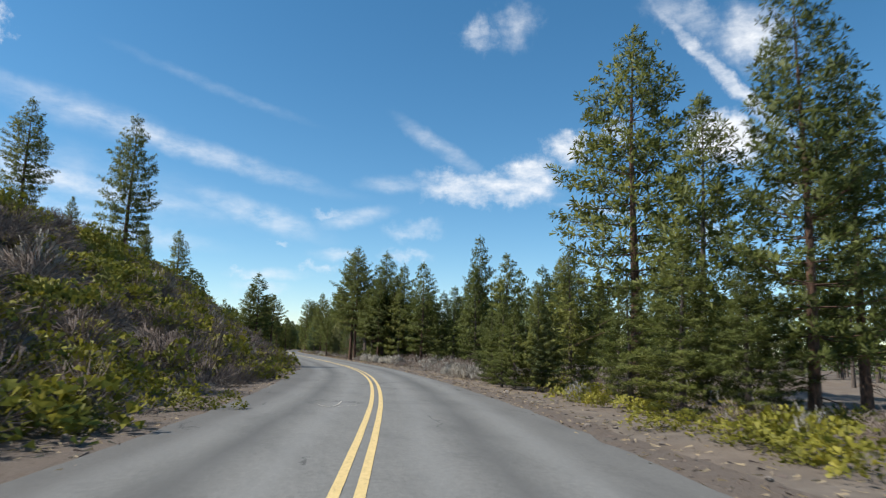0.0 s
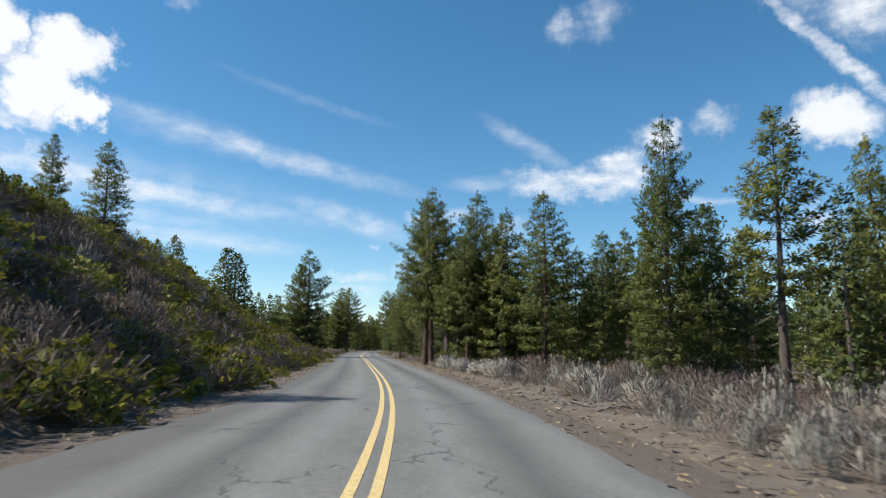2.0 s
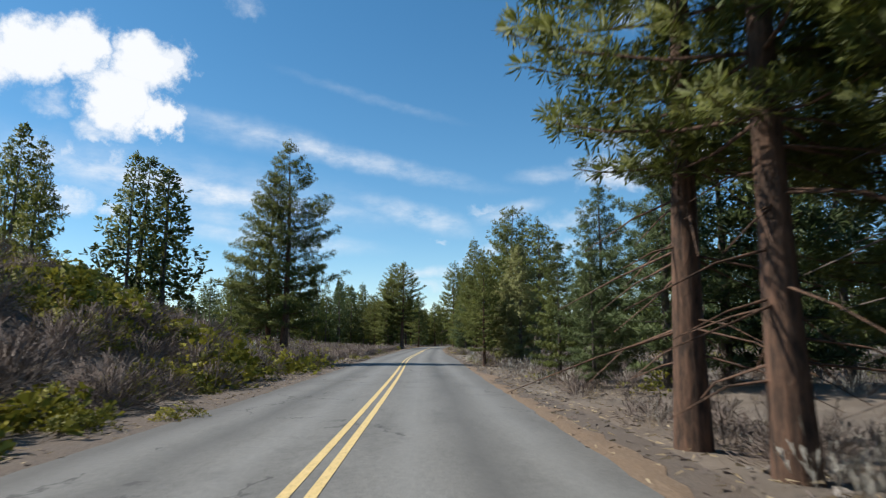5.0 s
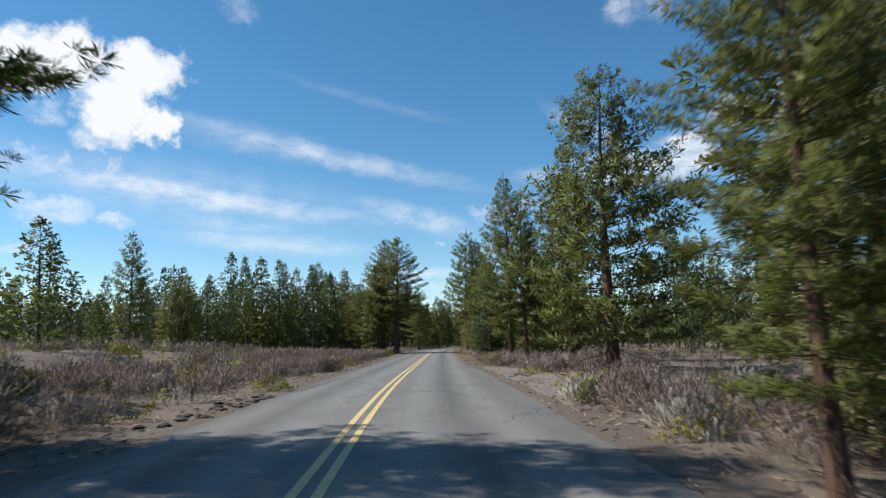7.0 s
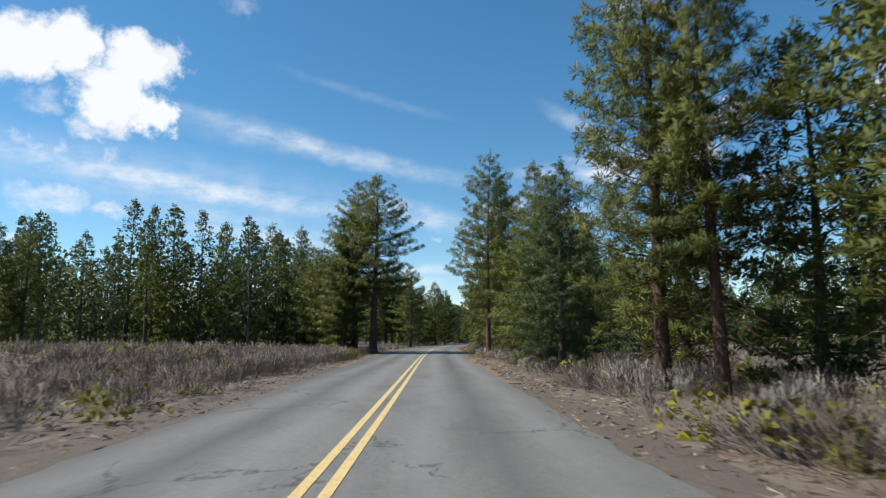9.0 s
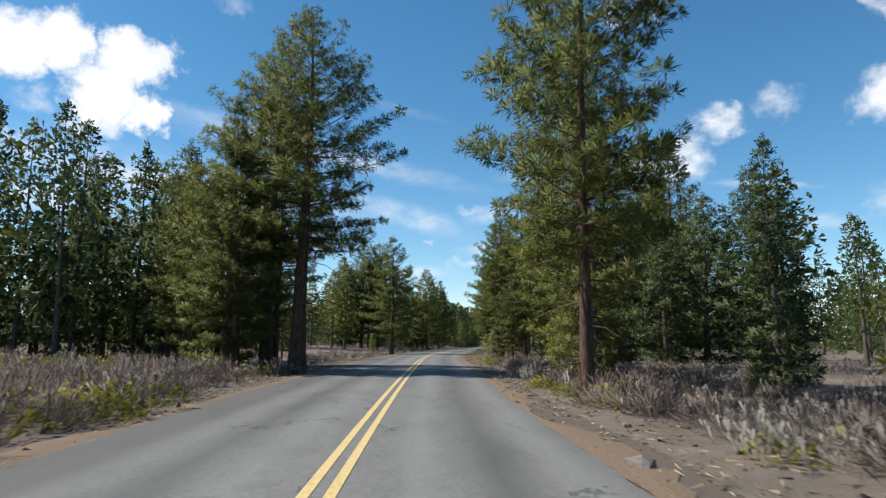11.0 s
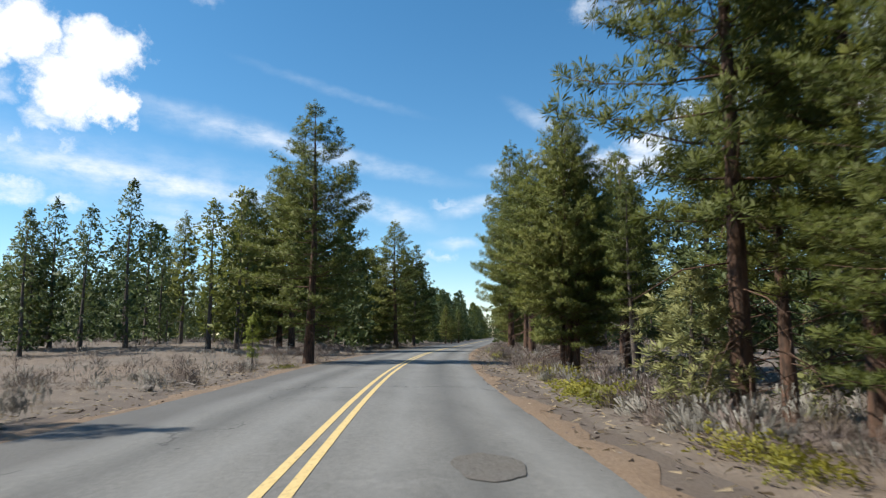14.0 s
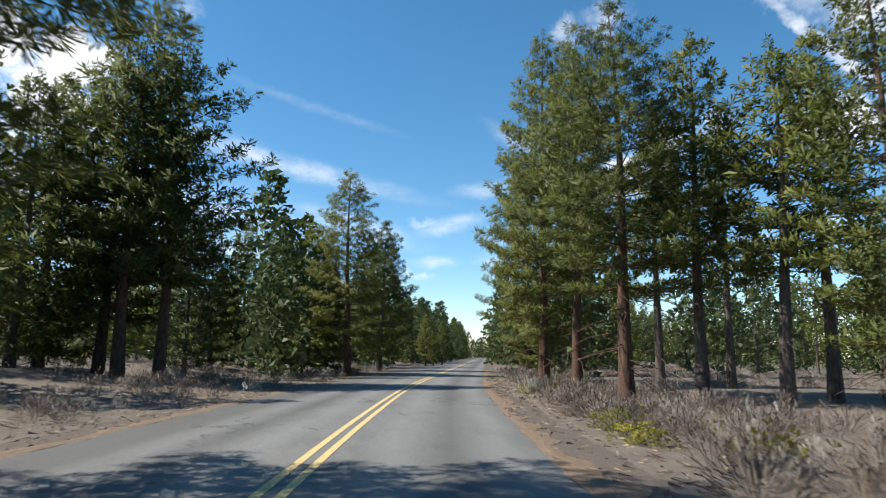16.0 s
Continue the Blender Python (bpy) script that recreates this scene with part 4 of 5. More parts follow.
def shrub(kind, x, y, r, h):
    """One shrub as a thing of its own."""
    global shrub_count
    shrub_count += 1
    leaf_m, name, label = SHRUBS[kind]
    key = (kind, shrub_count % 4)
    m = pose(x, y, ground_z(x, y) - 0.02, 0, 0, (shrub_count * 77) % 360)
    if key not in shrub_made:
        rng = np.random.default_rng(900 + shrub_count)
        leaf, sticks = shrub_data(rng, kind, 1.0, 1.0, {"green": 330, "sage": 150, "dry": 210}[kind])
        root = new(name)
        fol = mesh_object("foliage", face_out(leaf[0], (0, 0, 0.1)), leaf[1], leaf_m, root)
        round_normals(fol.data, leaf[0], (0, 0, 0.1))
        mesh_object("branchwork", sticks[0], sticks[1], STICKS, root)
        tagged(root, label, "shrub", name + " plants")
        root.matrix_basis = m @ Matrix.Diagonal((r, r, h, 1))
        shrub_made[key] = root
        return root
    ob = copy_thing(shrub_made[key], m)
    ob.scale = (r, r, h)
    return ob


class Thicket:
    """Many shrubs joined in one mesh."""
    def __init__(self):
        self.v, self.f, self.n, self.hearts = [], [], 0, []
        self.forms = {}

    def add(self, kind, detail, x, y, r, h, rng):
        key = (kind, detail, int(rng.integers(0, 12)))
        if key not in self.forms:
            leaf, sticks = shrub_data(rng, kind, 1.0, 1.0, detail)
            v, f = leaf
            if sticks is not None:
                f = np.concatenate([f, sticks[1] + len(v)])
                v = np.concatenate([v, sticks[0]])
            v = face_out(v[f].reshape(-1, 3), (0, 0, 0.1))
            f = np.arange(len(v)).reshape(-1, 3)
            self.forms[key] = (v, f)
        v, f = self.forms[key]
        q = rng.uniform(0, 6.283)
        c, s = math.cos(q), math.sin(q)
        w = np.stack([(v[:, 0] * c - v[:, 1] * s) * r + x, (v[:, 0] * s + v[:, 1] * c) * r + y, v[:, 2] * h + ground_z(x, y) - 0.02], 1)
        self.v.append(w)
        self.hearts.append(np.repeat([(x, y, ground_z(x, y) + 0.1 * h)], len(f), 0))
        self.f.append(f + self.n)
        self.n += len(w)

    def build(self, name, material, label):
        v, f = np.concatenate(self.v), np.concatenate(self.f)
        me = bpy.data.meshes.new(name)
        me.vertices.add(len(v))
        me.vertices.foreach_set("co", v.ravel())
        me.loops.add(len(f) * 3)
        me.loops.foreach_set("vertex_index", f.ravel().astype(np.int32))
        me.polygons.add(len(f))
        me.polygons.foreach_set("loop_start", np.arange(0, len(f) * 3, 3, dtype=np.int32))
        me.materials.append(material)
        me.update()
        me.validate()
        if name != "dry_grass":
            round_normals(me, v, np.concatenate(self.hearts))
        return tagged(new(name, me), label, "brush", kind="stuff")


rng = np.random.default_rng(5)
thick = {k: Thicket() for k in ("green", "dry", "sage", "grass")}
pull_out = lambda x, y: ((x - 8.5) / 2.6) ** 2 + ((y - 134.0) / 12.0) ** 2 < 1 or (x > 11 and abs(y - 135.5 - 0.22 * (x - 11.5)) < 1.5)
singles = 0


def plant_band(y0, y1, d0, d1, density, mix, size, detail, single=0.0):
    """Shrubs over a band beside the road: density per square metre; mix: share of each kind; size: range of heights."""
    global singles
    kinds = list(mix)
    share = np.array([mix[k] for k in kinds], float)
    share /= share.sum()
    for k in range(int(abs(y1 - y0) * abs(d1 - d0) * density)):
        y = rng.uniform(y0, y1)
        d = rng.uniform(d0, d1)
        x = float(line_x(y)) + d
        clump = noise.noise((x * 0.16, y * 0.16, 8.0))
        if rng.uniform() > (0.75 if d > 0 or y > 112 else 0.9) + clump or pull_out(x, y):
            continue
        kind = kinds[rng.choice(len(kinds), p=share)]
        h = rng.uniform(*size) * (0.6 if kind == "grass" else 1.0)
        r = h * rng.uniform(0.7, 1.2) * {"grass": 0.6, "sage": 0.65, "dry": 1.25, "green": 1.1}[kind]
        if kind != "grass" and rng.uniform() < single and singles < 380:
            singles += 1
            shrub(kind, x, y, r, h)
        else:
            thick[kind].add(kind, int(detail * {"green": 1.3, "dry": 1.0, "sage": 0.7, "grass": 0.5}[kind]), x, y, r, h, rng)


# the hillside
plant_band(0, 112, -9, -5.0, 1.9, {"dry": 5, "green": 3.6, "sage": 0.5, "grass": 1}, (0.7, 1.45), 70, 0.12)
plant_band(-8, 112, -20, -8.5, 0.62, {"green": 5, "dry": 4, "sage": 0.6}, (0.8, 1.6), 110, 0.05)
plant_band(-8, 115, -36, -19, 0.35, {"green": 6, "dry": 3, "sage": 1}, (1.0, 1.8), 26)
# the open stretch
plant_band(108, 200, -12, -4.5, 2.4, {"dry": 6, "sage": 1.5, "green": 0.5, "grass": 2}, (0.55, 1.05), 30, 0.06)
plant_band(105, 205, -34, -11.5, 1.0, {"dry": 5, "sage": 3, "green": 1.5, "grass": 1.5}, (0.6, 1.1), 16)
plant_band(105, 205, -62, -34, 0.3, {"dry": 5, "sage": 3, "green": 1}, (0.7, 1.2), 11)
plant_band(196, 300, -10, -5.0, 1.8, {"dry": 2.5, "sage": 3, "grass": 5}, (0.35, 0.75), 34, 0.05)
plant_band(200, 310, -40, -9.5, 0.85, {"sage": 5, "dry": 2, "grass": 5}, (0.35, 0.75), 18)
# the outer side
plant_band(0, 34, 6.2, 11, 1.5, {"green": 5, "dry": 2, "grass": 3, "sage": 1}, (0.35, 0.8), 45, 0.12)
plant_band(30, 80, 4.9, 8.5, 2.0, {"sage": 4, "dry": 3, "grass": 3}, (0.45, 0.9), 45, 0.12)
plant_band(30, 80, 8.0, 17, 1.1, {"dry": 5, "sage": 3, "grass": 1}, (0.6, 1.3), 34, 0.05)
plant_band(78, 125, 4.6, 14, 1.5, {"dry": 4, "sage": 2, "grass": 4, "green": 0.3}, (0.4, 0.85), 34, 0.05)
plant_band(140, 205, 4.6, 12, 3.0, {"dry": 5, "sage": 3, "green": 0.3, "grass": 2}, (0.45, 0.95), 34, 0.06)
plant_band(110, 140, 5.0, 12, 2.2, {"dry": 5, "sage": 2.5, "green": 0.3, "grass": 2}, (0.5, 0.95), 34, 0.06)
plant_band(80, 205, 12, 34, 0.45, {"dry": 4, "sage": 2, "green": 1}, (0.5, 1.0), 16)
plant_band(200, 300, 4.7, 10, 2.6, {"dry": 5, "sage": 3, "green": 0.3, "grass": 3}, (0.35, 0.85), 34, 0.06)
plant_band(200, 320, 9.5, 34, 0.55, {"dry": 4, "sage": 3, "grass": 3}, (0.4, 0.85), 18)

# ---- shrubs that stand out ----
shrub("green", 10.6, 136.4, 1.10, 0.55)
shrub("green", -7.4, 153.7, 1.30, 0.90)
shrub("green", -0.0, 131.4, 0.50, 0.45)
shrub("green", -33.4, 179.9, 1.40, 0.80)
shrub("green", -71.8, 261.9, 1.80, 0.80)
shrub("green", 9.5, 123.1, 0.60, 0.80)
shrub("sage", 9.5, 124.2, 0.45, 0.72)
shrub("sage", 9.3, 122.9, 0.52, 0.72)
shrub("sage", 9.5, 117.3, 0.65, 0.72)
shrub("green", -3.6, 169.7, 0.90, 0.90)
shrub("green", 0.4, 157.2, 0.50, 0.40)
shrub("green", 10.3, 147.4, 0.40, 0.50)
shrub("green", 11.6, 215.3, 0.55, 0.45)
shrub("green", 12.1, 225.2, 0.70, 0.50)
shrub("sage", 12.0, 222.5, 0.65, 0.60)
shrub("green", 11.5, 213.4, 0.75, 0.80)
shrub("green", 11.5, 212.3, 0.85, 0.70)
shrub("green", 11.8, 218.7, 0.45, 0.40)
shrub("green", 12.2, 227.0, 0.70, 0.50)
shrub("sage", 11.8, 220.3, 0.59, 0.66)
shrub("green", 12.2, 226.9, 0.60, 0.50)
shrub("green", 11.8, 219.3, 0.60, 0.50)
shrub("green", 11.7, 218.0, 0.50, 0.35)
shrub("green", 12.1, 224.6, 0.90, 0.75)
shrub("green", 12.6, 228.8, 0.80, 0.50)
shrub("green", 14.0, 238.2, 1.20, 0.45)
shrub("green", 13.5, 234.9, 1.00, 0.50)
shrub("green", 14.0, 234.1, 0.80, 0.50)
shrub("green", 12.7, 231.8, 0.40, 0.50)
shrub("green", 3.6, 239.6, 0.70, 0.30)
shrub("green", 14.5, 251.1, 0.60, 0.60)
shrub("green", 14.2, 249.0, 0.60, 0.50)
shrub("green", 18.0, 269.6, 0.50, 0.40)
shrub("green", 10.7, 191.2, 0.40, 0.40)
shrub("green", 11.0, 190.0, 0.60, 0.50)
shrub("green", 11.7, 187.1, 0.90, 0.50)
shrub("green", 11.6, 194.5, 0.60, 0.60)
shrub("green", -1.0, 81.8, 0.90, 0.80)
shrub("green", -10.6, 106.5, 1.20, 0.70)
shrub("green", 29.1, -2.8, 1.10, 0.70)
shrub("green", 0.0, 94.3, 0.60, 0.40)
shrub("green", 10.5, 74.1, 0.80, 0.60)
shrub("sage", 10.8, 78.2, 0.78, 0.96)
shrub("sage", 10.2, 69.2, 0.91, 0.96)
shrub("sage", 9.9, 67.1, 0.65, 0.96)
shrub("sage", 10.6, 64.0, 1.17, 0.96)
shrub("sage", 11.0, 62.9, 1.17, 1.08)
shrub("sage", 11.1, 62.1, 1.04, 1.08)
shrub("sage", 9.2, 34.4, 1.04, 0.96)
shrub("sage", 9.2, 33.2, 0.78, 0.84)
shrub("sage", 9.9, 32.6, 1.04, 1.08)
shrub("sage", 10.5, 31.8, 0.78, 0.84)
shrub("sage", 11.5, 51.6, 1.04, 0.96)
shrub("sage", 11.8, 47.6, 1.04, 0.84)
shrub("sage", 9.4, 71.3, 0.65, 1.08)
shrub("sage", 9.9, 71.4, 0.65, 1.08)
shrub("sage", 10.0, 70.9, 0.65, 0.96)
shrub("green", 5.8, 11.3, 0.80, 0.60)
shrub("green", 6.0, 9.5, 0.90, 0.60)
shrub("green", 5.9, 7.9, 0.70, 0.60)
shrub("green", -3.6, 23.6, 0.90, 0.70)
shrub("green", -5.0, 16.5, 0.90, 0.90)
shrub("green", -11.2, 64.6, 1.00, 1.20)
shrub("dry", -2.7, 23.9, 0.90, 0.90)
shrub("dry", -1.9, 33.7, 1.00, 0.90)
shrub("green", 1.1, 128.9, 0.60, 0.45)
shrub("green", -3.3, 141.8, 1.30, 0.90)
shrub("green", -6.8, 140.8, 1.00, 0.70)
shrub("green", -9.8, 141.3, 1.20, 0.90)
shrub("green", -19.5, 159.1, 1.20, 0.70)
shrub("green", 0.5, 79.2, 0.80, 0.80)
shrub("green", 0.7, 86.5, 0.70, 0.60)
shrub("green", 1.5, 88.3, 0.50, 0.45)
shrub("green", 0.7, 74.6, 0.70, 0.80)
shrub("green", -2.0, 75.2, 1.00, 0.90)
shrub("green", -1.9, 73.6, 0.90, 0.80)
shrub("green", -1.7, 62.6, 0.80, 0.80)
shrub("green", -2.1, 59.6, 0.90, 0.80)
shrub("green", 0.5, 60.1, 0.60, 0.70)
shrub("green", -0.2, 53.5, 0.80, 0.80)
shrub("green", -4.4, 12.4, 1.00, 0.80)
shrub("green", -2.9, 15.5, 0.80, 0.70)
shrub("green", 11.1, 186.0, 0.80, 0.50)
shrub("green", 10.6, 189.1, 0.60, 0.50)
shrub("green", 10.6, 192.4, 0.70, 0.60)
thick["green"].build("green_brush", LEAF_GREEN, "olive and yellow-green leafy brush covering the hillside")
thick["dry"].build("dry_brush", LEAF_DRY, "leafless reddish-brown brush along the road")
thick["sage"].build("grey_sagebrush", LEAF_SAGE, "low pale grey sagebrush on dry ground")
thick["grass"].build("dry_grass", GRASS_DRY, "dry straw-coloured bunch grass between the shrubs")


# ---- the woods behind ----
planted = [(o.matrix_basis.translation.x, o.matrix_basis.translation.y) for o in bpy.data.objects if o.get("category") == "tree"]


wood_forms = []
for k, (needle_slot, kw) in enumerate(((0, dict(height=13.0, base=0.14, width=2.9, shape=0.2)), (0, dict(height=13.0, base=0.10, width=2.4, shape=0.2)),
                                       (1, dict(height=12.0, base=0.22, width=2.9, shape=0.28)), (1, dict(height=12.0, base=0.06, width=2.6, shape=0.15)),
                                       (0, dict(height=13.0, base=0.30, width=2.3, shape=0.28)), (1, dict(height=13.0, base=0.34, width=2.0, shape=0.2)))):
    (tv, tf), (cv, cf, cn) = pine_data(500 + k, level=0, **kw)
    tv = np.array([tuple(v) for v in tv])
    quads = np.array(tf)
    tris = np.concatenate([quads[:, [0, 1, 2]], quads[:, [0, 2, 3]]])
    f = np.concatenate([tris, cf + len(tv)])
    mat = np.concatenate([np.full(len(tris), 2), np.full(len(cf), needle_slot)])
    wood_forms.append((np.concatenate([tv, cv]), f, mat, kw["height"]))
thin_forms = []
for k, kw in enumerate((dict(height=13.0, base=0.05, width=3.1, shape=0.3), dict(height=13.0, base=0.08, width=2.7, shape=0.15), dict(height=12.0, base=0.04, width=3.0, shape=0.2))):
    (tv, tf), (cv, cf, cn) = pine_data(600 + k, level=-1, **kw)
    thin_forms.append((np.asarray(cv), cf, np.full(len(cf), k % 2), kw["height"]))
wood_v, wood_f, wood_m, wood_n = [], [], [], 0


def woods(y0, y1, d0, d1, count, size, spacing, forms=wood_forms):
    """Trees of the woods, at random but never too close to one another."""
    global wood_n
    made = 0
    for k in range(count * 12):
        if made >= count:
            break
        y = rng.uniform(y0, y1)
        x = float(line_x(y)) + rng.uniform(d0, d1)
        if any((x - a) ** 2 + (y - b) ** 2 < spacing ** 2 for a, b in planted):
            continue
        planted.append((x, y))
        v, f, mat, h0 = forms[int(rng.integers(0, len(forms)))]
        s = rng.uniform(*size) / h0
        w = s * rng.uniform(0.85, 1.2)
        q = rng.uniform(0, 6.283)
        c, sn = math.cos(q) * w, math.sin(q) * w
        wood_v.append(np.stack([v[:, 0] * c - v[:, 1] * sn + x, v[:, 0] * sn + v[:, 1] * c + y, v[:, 2] * s + ground_z(x, y)], 1))
        wood_f.append(f + wood_n)
        wood_m.append(mat)
        wood_n += len(v)
        made += 1


woods(10, 78, 22, 60, 50, (7, 12), 2.6)
woods(80, 122, 20, 50, 28, (7, 12), 3.0)
woods(122, 150, 26, 60, 22, (8, 12), 3.0)
woods(150, 206, 21, 60, 34, (8, 13), 3.0)
woods(204, 300, 21, 60, 46, (8, 13), 3.0)
woods(198, 218, -80, -25, 34, (8, 13), 3.0)
woods(203, 224, -50, -15, 26, (10, 15), 2.3)
woods(258, 330, -70, -11, 46, (6.5, 10.5), 3.0)
woods(112, 200, -110, -55, 36, (9, 13), 3.5)
woods(300, 440, 9, 70, 40, (10, 14), 3.5)
woods(330, 440, -80, -7, 34, (10, 14), 3.5)
woods(275, 520, -15, -7.5, 34, (9, 14), 3.0, thin_forms)
woods(285, 520, 7.0, 14, 34, (9, 14), 3.0, thin_forms)
woods(330, 545, -7.5, -5.0, 20, (8, 13), 3.5, thin_forms)
woods(330, 545, 5.2, 8, 20, (8, 13), 3.5, thin_forms)
woods(562, 640, -40, 40, 60, (6, 11), 2.5, thin_forms)
woods(420, 560, -80, -7, 45, (12, 17), 4.0, thin_forms)
woods(420, 560, 7, 80, 30, (12, 17), 4.0, thin_forms)
woods(300, 420, -22, -6.5, 26, (5, 10), 2.5, thin_forms)
woods(0, 330, 58, 120, 90, (9, 14), 3.0, thin_forms)
woods(195, 420, -130, -66, 95, (9, 14), 3.0, thin_forms)
woods(60, 200, -190, -105, 70, (11, 16), 4.0, thin_forms)
woods(150, 330, 40, 110, 90, (3, 6), 2.0, thin_forms)
woods(195, 330, -100, -40, 90, (3, 6), 2.0, thin_forms)
woods(300, 460, -80, -8, 90, (4, 8), 2.5, thin_forms)
woods(300, 460, 8, 90, 90, (4, 8), 2.5, thin_forms)
woods(0, 120, 45, 110, 60, (3, 6), 2.0, thin_forms)
woods(280, 430, 8, 90, 50, (10, 14), 3.0, thin_forms)
woods(280, 430, -90, -8, 50, (10, 14), 3.0, thin_forms)
woods(172, 215, -95, -32, 45, (5, 8), 2.0, thin_forms)
me = bpy.data.meshes.new("far_woods")
v, f = np.concatenate(wood_v), np.concatenate(wood_f)
me.vertices.add(len(v))
me.vertices.foreach_set("co", v.ravel())
me.loops.add(len(f) * 3)
me.loops.foreach_set("vertex_index", f.ravel().astype(np.int32))
me.polygons.add(len(f))
me.polygons.foreach_set("loop_start", np.arange(0, len(f) * 3, 3, dtype=np.int32))
for m in (NEEDLES_DARK, NEEDLES, BARK_GREY):
    me.materials.append(m)
me.polygons.foreach_set("material_index", np.concatenate(wood_m).astype(np.int32))
me.update()
me.validate()
tagged(new("far_woods", me), "dense pine woods behind the roadside trees", "woods", kind="stuff")


# ---- needles, chips and twigs strewn over the verges ----
def debris(count, seed):
    r = np.random.default_rng(seed)
    cs, ds_ = [], []
    for k in range(count):
        y = r.uniform(2, 285)
        side = 1 if r.uniform() < 0.55 else -1
        e = float(right_edge(y)) if side > 0 else float(left_edge(y))
        d = e + side * (0.05 + abs(r.normal(0, 1.6)))
        x = float(line_x(y)) + d
        cs.append((x, y, max(ground_z(x, y), -0.045 if abs(d) < 5.2 else -9) + 0.012))
        q = r.uniform(0, 6.283)
        ds_.append((math.cos(q), math.sin(q), 0.12))
    return blades(r, cs, ds_, 1, 0.17, 0.035, 0.12)


v, f = debris(14000, 21)
tagged(mesh_object("ground_debris", v, f, GRASS_DRY), "scattered dry needles, bark chips and twigs on the verge", "litter", kind="stuff")
v, f = debris(9000, 22)
tagged(mesh_object("ground_twigs", v, f, LEAF_DRY), "scattered brown twigs on the gravel verge", "litter", kind="stuff")


# ---- dead wood, post, rubble and marks on the road ----
def dead_tree(x, y, height, limbs, seed, name, label):
    """A bare trunk with broken limbs."""
    rnd = random.Random(seed)
    root = new(name)
    root.matrix_basis = pose(x, y, ground_z(x, y))
    lean = rnd.uniform(-0.04, 0.04)
    r0 = 0.05 + height * 0.014
    axis = [Vector((lean * z + 0.03 * math.sin(z * 1.3), 0.02 * z, z)) for z in np.linspace(-0.2, height, 8)]
    tv, tf = tube(axis, [r0 * (1.15 - 0.7 * k / 7) for k in range(8)], 8)
    top = len(tv)
    tv.append(axis[-1] + Vector((0.03, 0.0, 0.12)))
    tf += [(56 + k, 56 + (k + 1) % 8, top) for k in range(8)]
    mesh_object("trunk", tv, tf, DEADWOOD if height > 5 else BARK, root, smooth=True)
    for k in range(limbs):
        z = height * rnd.uniform(0.15, 0.98)
        q = rnd.uniform(0, 6.283)
        ln = rnd.uniform(0.35, 1.0) * (0.5 + 0.12 * height)
        out = Vector((math.cos(q), math.sin(q), 0))
        sag = rnd.uniform(-0.5, 0.35) if height < 5 else rnd.uniform(0.2, 0.9)
        pts = [Vector((lean * z, 0.02 * z, z)) + out * ln * s + Vector((rnd.uniform(-0.06, 0.06), rnd.uniform(-0.06, 0.06), ln * sag * s * s)) for s in (0, 0.4, 0.75, 1.0)]
        v, f = tube(pts, [0.022, 0.016, 0.01, 0.003], 4)
        mesh_object("limb", v, f, DEADWOOD, root)
    return tagged(root, label, "dead tree")


dead_tree(13.0, 39.0, 3.3, 18, 3, "snag", "broken reddish pine snag with bare grey limbs")
dead_tree(19.4, 242.5, 9.5, 30, 8, "dead_pine", "standing dead pine with bare grey limbs among green pines")


def fallen_branch(x, y, length, turn, seed):
    rnd = random.Random(seed)
    pts = [Vector((length * (s - 0.5), 0.12 * math.sin(3 * s + seed), 0.05 + 0.07 * math.sin(5 * s + seed))) for s in (0, 0.25, 0.5, 0.75, 1)]
    parts = [tube(pts, [0.035, 0.03, 0.024, 0.016, 0.006], 5)]
    for k in range(5):
        a = pts[0].lerp(pts[-1], rnd.uniform(0.2, 0.9))
        b = a + Vector((rnd.uniform(0.1, 0.4), rnd.uniform(-0.35, 0.35), rnd.uniform(0.02, 0.22)))
        parts.append(tube([a, b], [0.012, 0.004], 3))
    v, f = merge(parts)
    ob = mesh_object("fallen_branch", v, f, DEADWOOD)
    ob.matrix_basis = pose(x, y, ground_z(x, y) + 0.02, 0, 0, turn)
    return tagged(ob, "weathered grey fallen branch lying on dry ground", "branch", "fallen branches")


for k in range(34):
    y = rng.uniform(32, 285)
    d = rng.uniform(4.9, 8.5) * (1 if k % 4 else -1)
    fallen_branch(float(line_x(y)) + d, y, rng.uniform(0.7, 1.9), rng.uniform(0, 360), k)
for k in range(7):
    y = rng.uniform(44.5, 49)
    fallen_branch(float(line_x(y)) + rng.uniform(5.0, 7.5), y, rng.uniform(0.9, 1.8), rng.uniform(-50, 20), 60 + k)


def stone_mesh(seed):
    bm = bmesh.new()
    bmesh.ops.create_icosphere(bm, subdivisions=1, radius=1.0)
    for v in bm.verts:
        v.co *= 0.8 + 0.45 * noise.noise(v.co * 1.3 + Vector((seed * 3.1, 0, 0)))
        v.co.z *= 0.6
    me = bpy.data.meshes.new("stone")
    bm.to_mesh(me)
    bm.free()
    return me


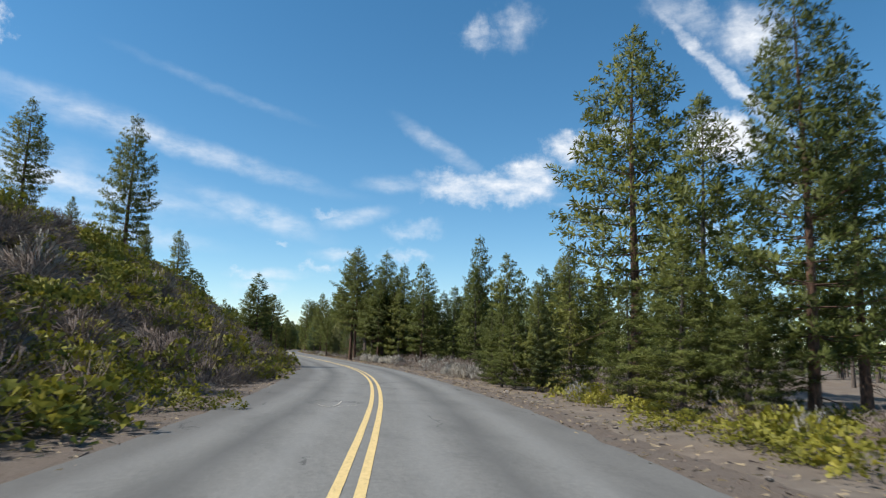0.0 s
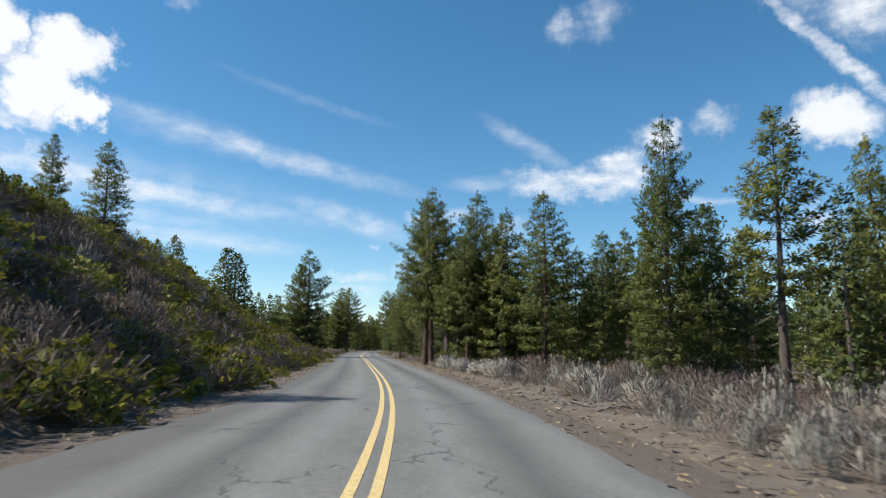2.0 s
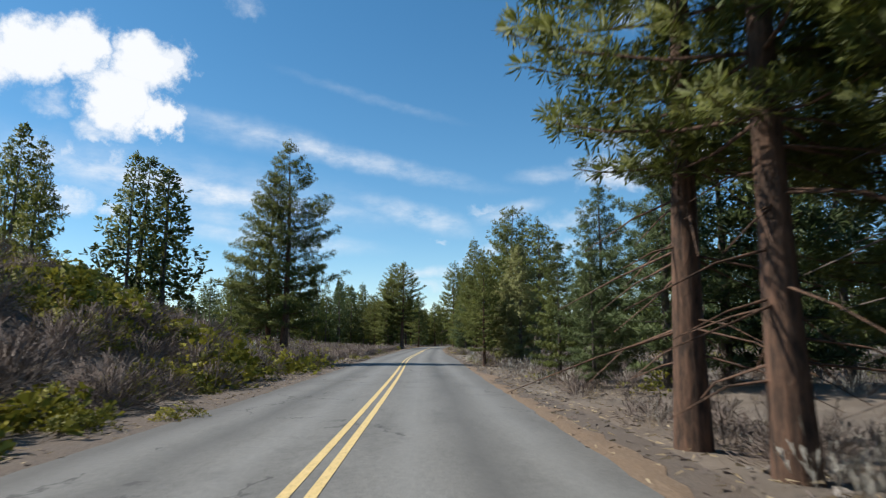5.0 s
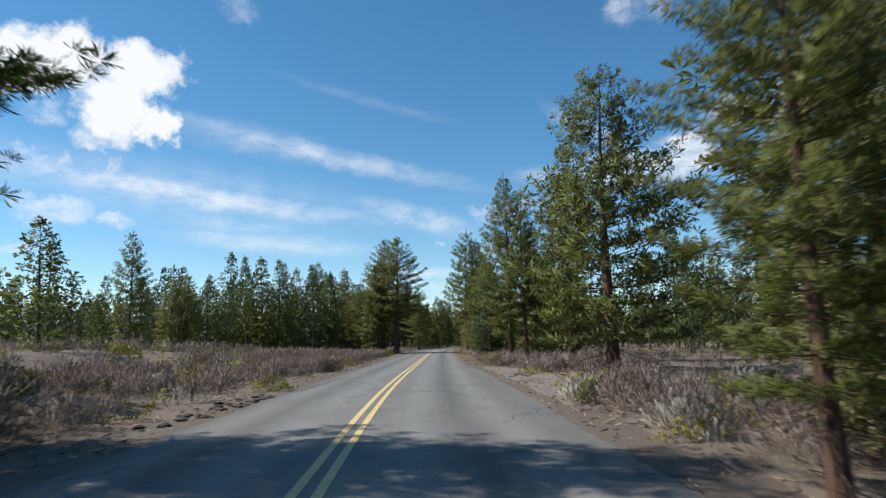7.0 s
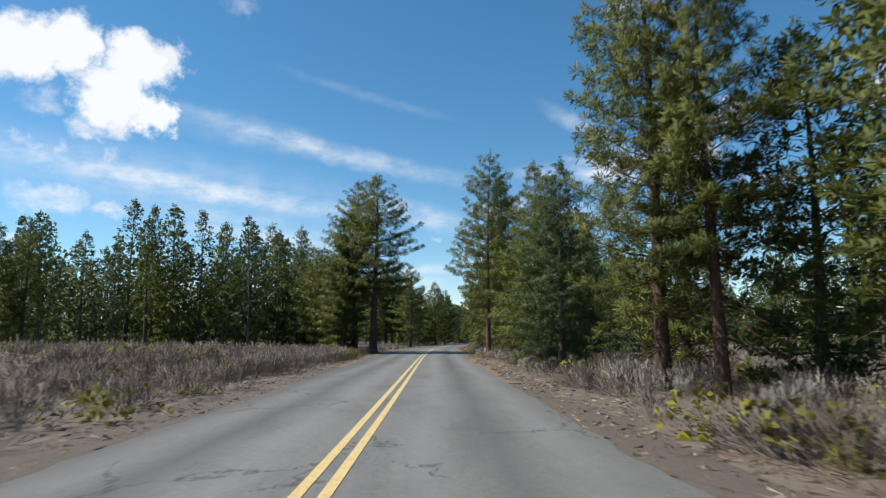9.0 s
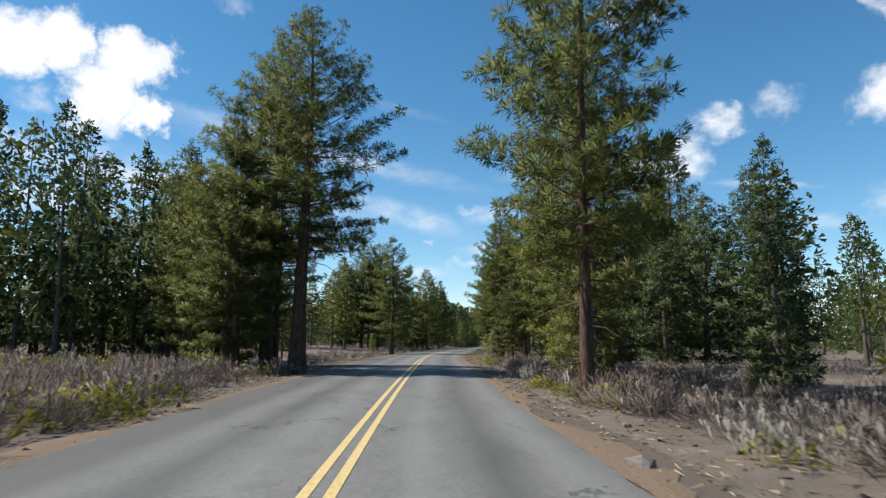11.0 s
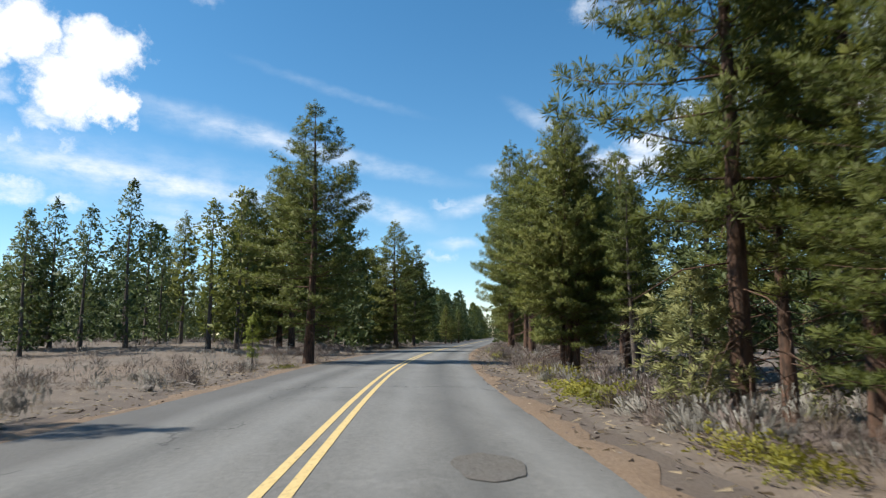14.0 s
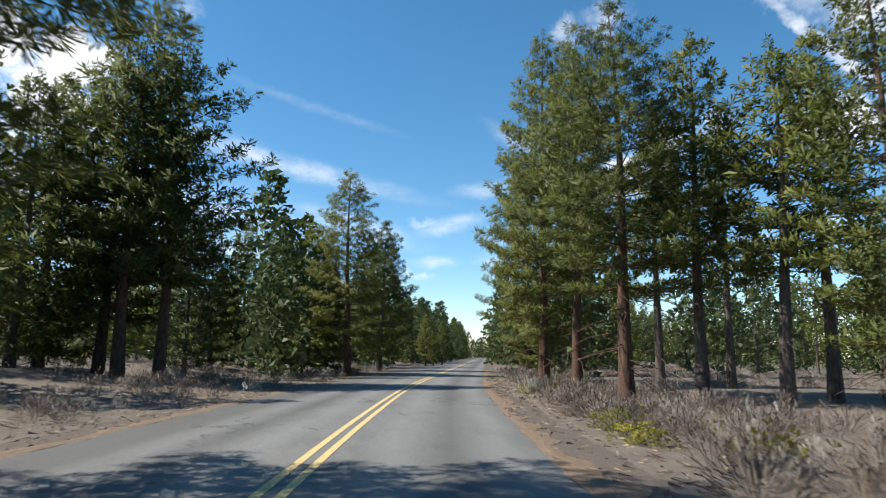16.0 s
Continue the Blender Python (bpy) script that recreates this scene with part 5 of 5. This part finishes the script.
ROCK = gravel_material("grey_rock", (0.24, 0.22, 0.20))
CLOD = gravel_material("broken_asphalt", (0.07, 0.065, 0.06))
stone_meshes = [stone_mesh(k) for k in range(5)]
clod_meshes = [stone_mesh(10 + k) for k in range(3)]
for me in stone_meshes:
    me.materials.append(ROCK)
for me in clod_meshes:
    me.materials.append(CLOD)
for k in range(110):
    y = rng.uniform(6, 285)
    side = 1 if rng.uniform() < 0.6 else -1
    e = float(right_edge(y)) if side > 0 else float(left_edge(y))
    x = float(line_x(y)) + e + side * rng.uniform(0.3, 1.9)
    s = rng.uniform(0.03, 0.11) * (2.2 if k % 17 == 0 else 1)
    ob = new("stone", stone_meshes[k % 5])
    ob.matrix_basis = pose(x, y, -0.03 + s * 0.2, 0, 0, rng.uniform(0, 360)) @ Matrix.Diagonal((s, s, s, 1))
    tagged(ob, "small grey stone on the gravel shoulder", "stone", "shoulder stones")
for k in range(48):
    y = 119.5 + rng.uniform(0, 7.5)
    x = float(line_x(y)) + float(left_edge(y)) - rng.uniform(0.15, 1.1)
    s = rng.uniform(0.05, 0.15)
    ob = new("asphalt_chunk", clod_meshes[k % 3])
    ob.matrix_basis = pose(x, y, -0.03 + s * 0.2, 0, 0, rng.uniform(0, 360)) @ Matrix.Diagonal((s * 1.5, s, s * 0.7, 1))
    tagged(ob, "dark chunk of broken asphalt beside the road edge", "rubble", "broken asphalt edge")

post = new("marker_post")
post.matrix_basis = pose(float(line_x(80)) - 4.75, 80.0, -0.05)
v, f = tube([(0, 0, -0.2), (0, 0, 0.45), (0.01, 0, 0.62)], [0.06, 0.058, 0.052], 8)
v.append(Vector((0.01, 0, 0.64)))
f += [(16 + k, 16 + (k + 1) % 8, 24) for k in range(8)]
WOOD = bark_material("weathered_post_wood", (0.20, 0.13, 0.06), (0.42, 0.31, 0.16))
mesh_object("shaft", v, f, WOOD, post)
tagged(post, "short weathered wooden marker post at the road edge", "post")

TAR = gravel_material("dark_asphalt_patch", (0.128, 0.125, 0.118))
patch_sheet("asphalt_patch", (8.8, 218.7, 0.36, 0.7), 0.0105, TAR, "round dark asphalt patch on the road", "road patch")
patch_sheet("gravel_stain", (9.3, 131.2, 0.55, 0.4), -0.022, TAR, "dark stain on the gravel pull-out", "stain")
patch_sheet("gravel_stain", (9.7, 132.4, 0.5, 0.35), -0.022, TAR, "dark stain on the gravel pull-out", "stain")


def strokes(name, paths, width, z, material, label, category):
    """Thin ragged strokes lying on the asphalt."""
    verts, faces = [], []
    for path in paths:
        o = len(verts)
        for k, (x, y) in enumerate(path):
            a, b = path[max(k - 1, 0)], path[min(k + 1, len(path) - 1)]
            d = Vector((b[0] - a[0], b[1] - a[1], 0)).normalized()
            w = width * (0.7 + 0.6 * abs(noise.noise((x * 3.1, y * 3.1, 0.5))))
            verts += [(x - d.y * w, y + d.x * w, z), (x + d.y * w, y - d.x * w, z)]
        faces += [(o + 2 * k, o + 2 * k + 1, o + 2 * k + 3, o + 2 * k + 2) for k in range(len(path) - 1)]
    return tagged(mesh_object(name, verts, faces, material), label, category, kind="structure")


CHALK = gravel_material("worn_white_paint", (0.42, 0.42, 0.40))
strokes("white_mark", [[(-0.26, 16.35), (-0.17, 15.96), (0.02, 15.64), (0.28, 15.87)], [(0.05, 15.88), (0.22, 16.34), (0.44, 17.42)], [(0.42, 16.08), (0.56, 16.14), (0.70, 16.25)]],
        0.022, 0.019, CHALK, "faint white scrawled paint mark on the asphalt", "road marking")
SEAM = gravel_material("dark_road_seam", (0.05, 0.048, 0.046))
seam = []
for k in range(40):
    y = 128.6 + 0.2 * k
    seam.append((float(line_x(y)) - 2.62 + 0.035 * (y - 131) + 0.07 * noise.noise((y * 1.1, 0.0, 2.0)), y))
strokes("road_seam", [seam], 0.022, 0.016, SEAM, "dark open seam along the edge of the asphalt", "road seam")
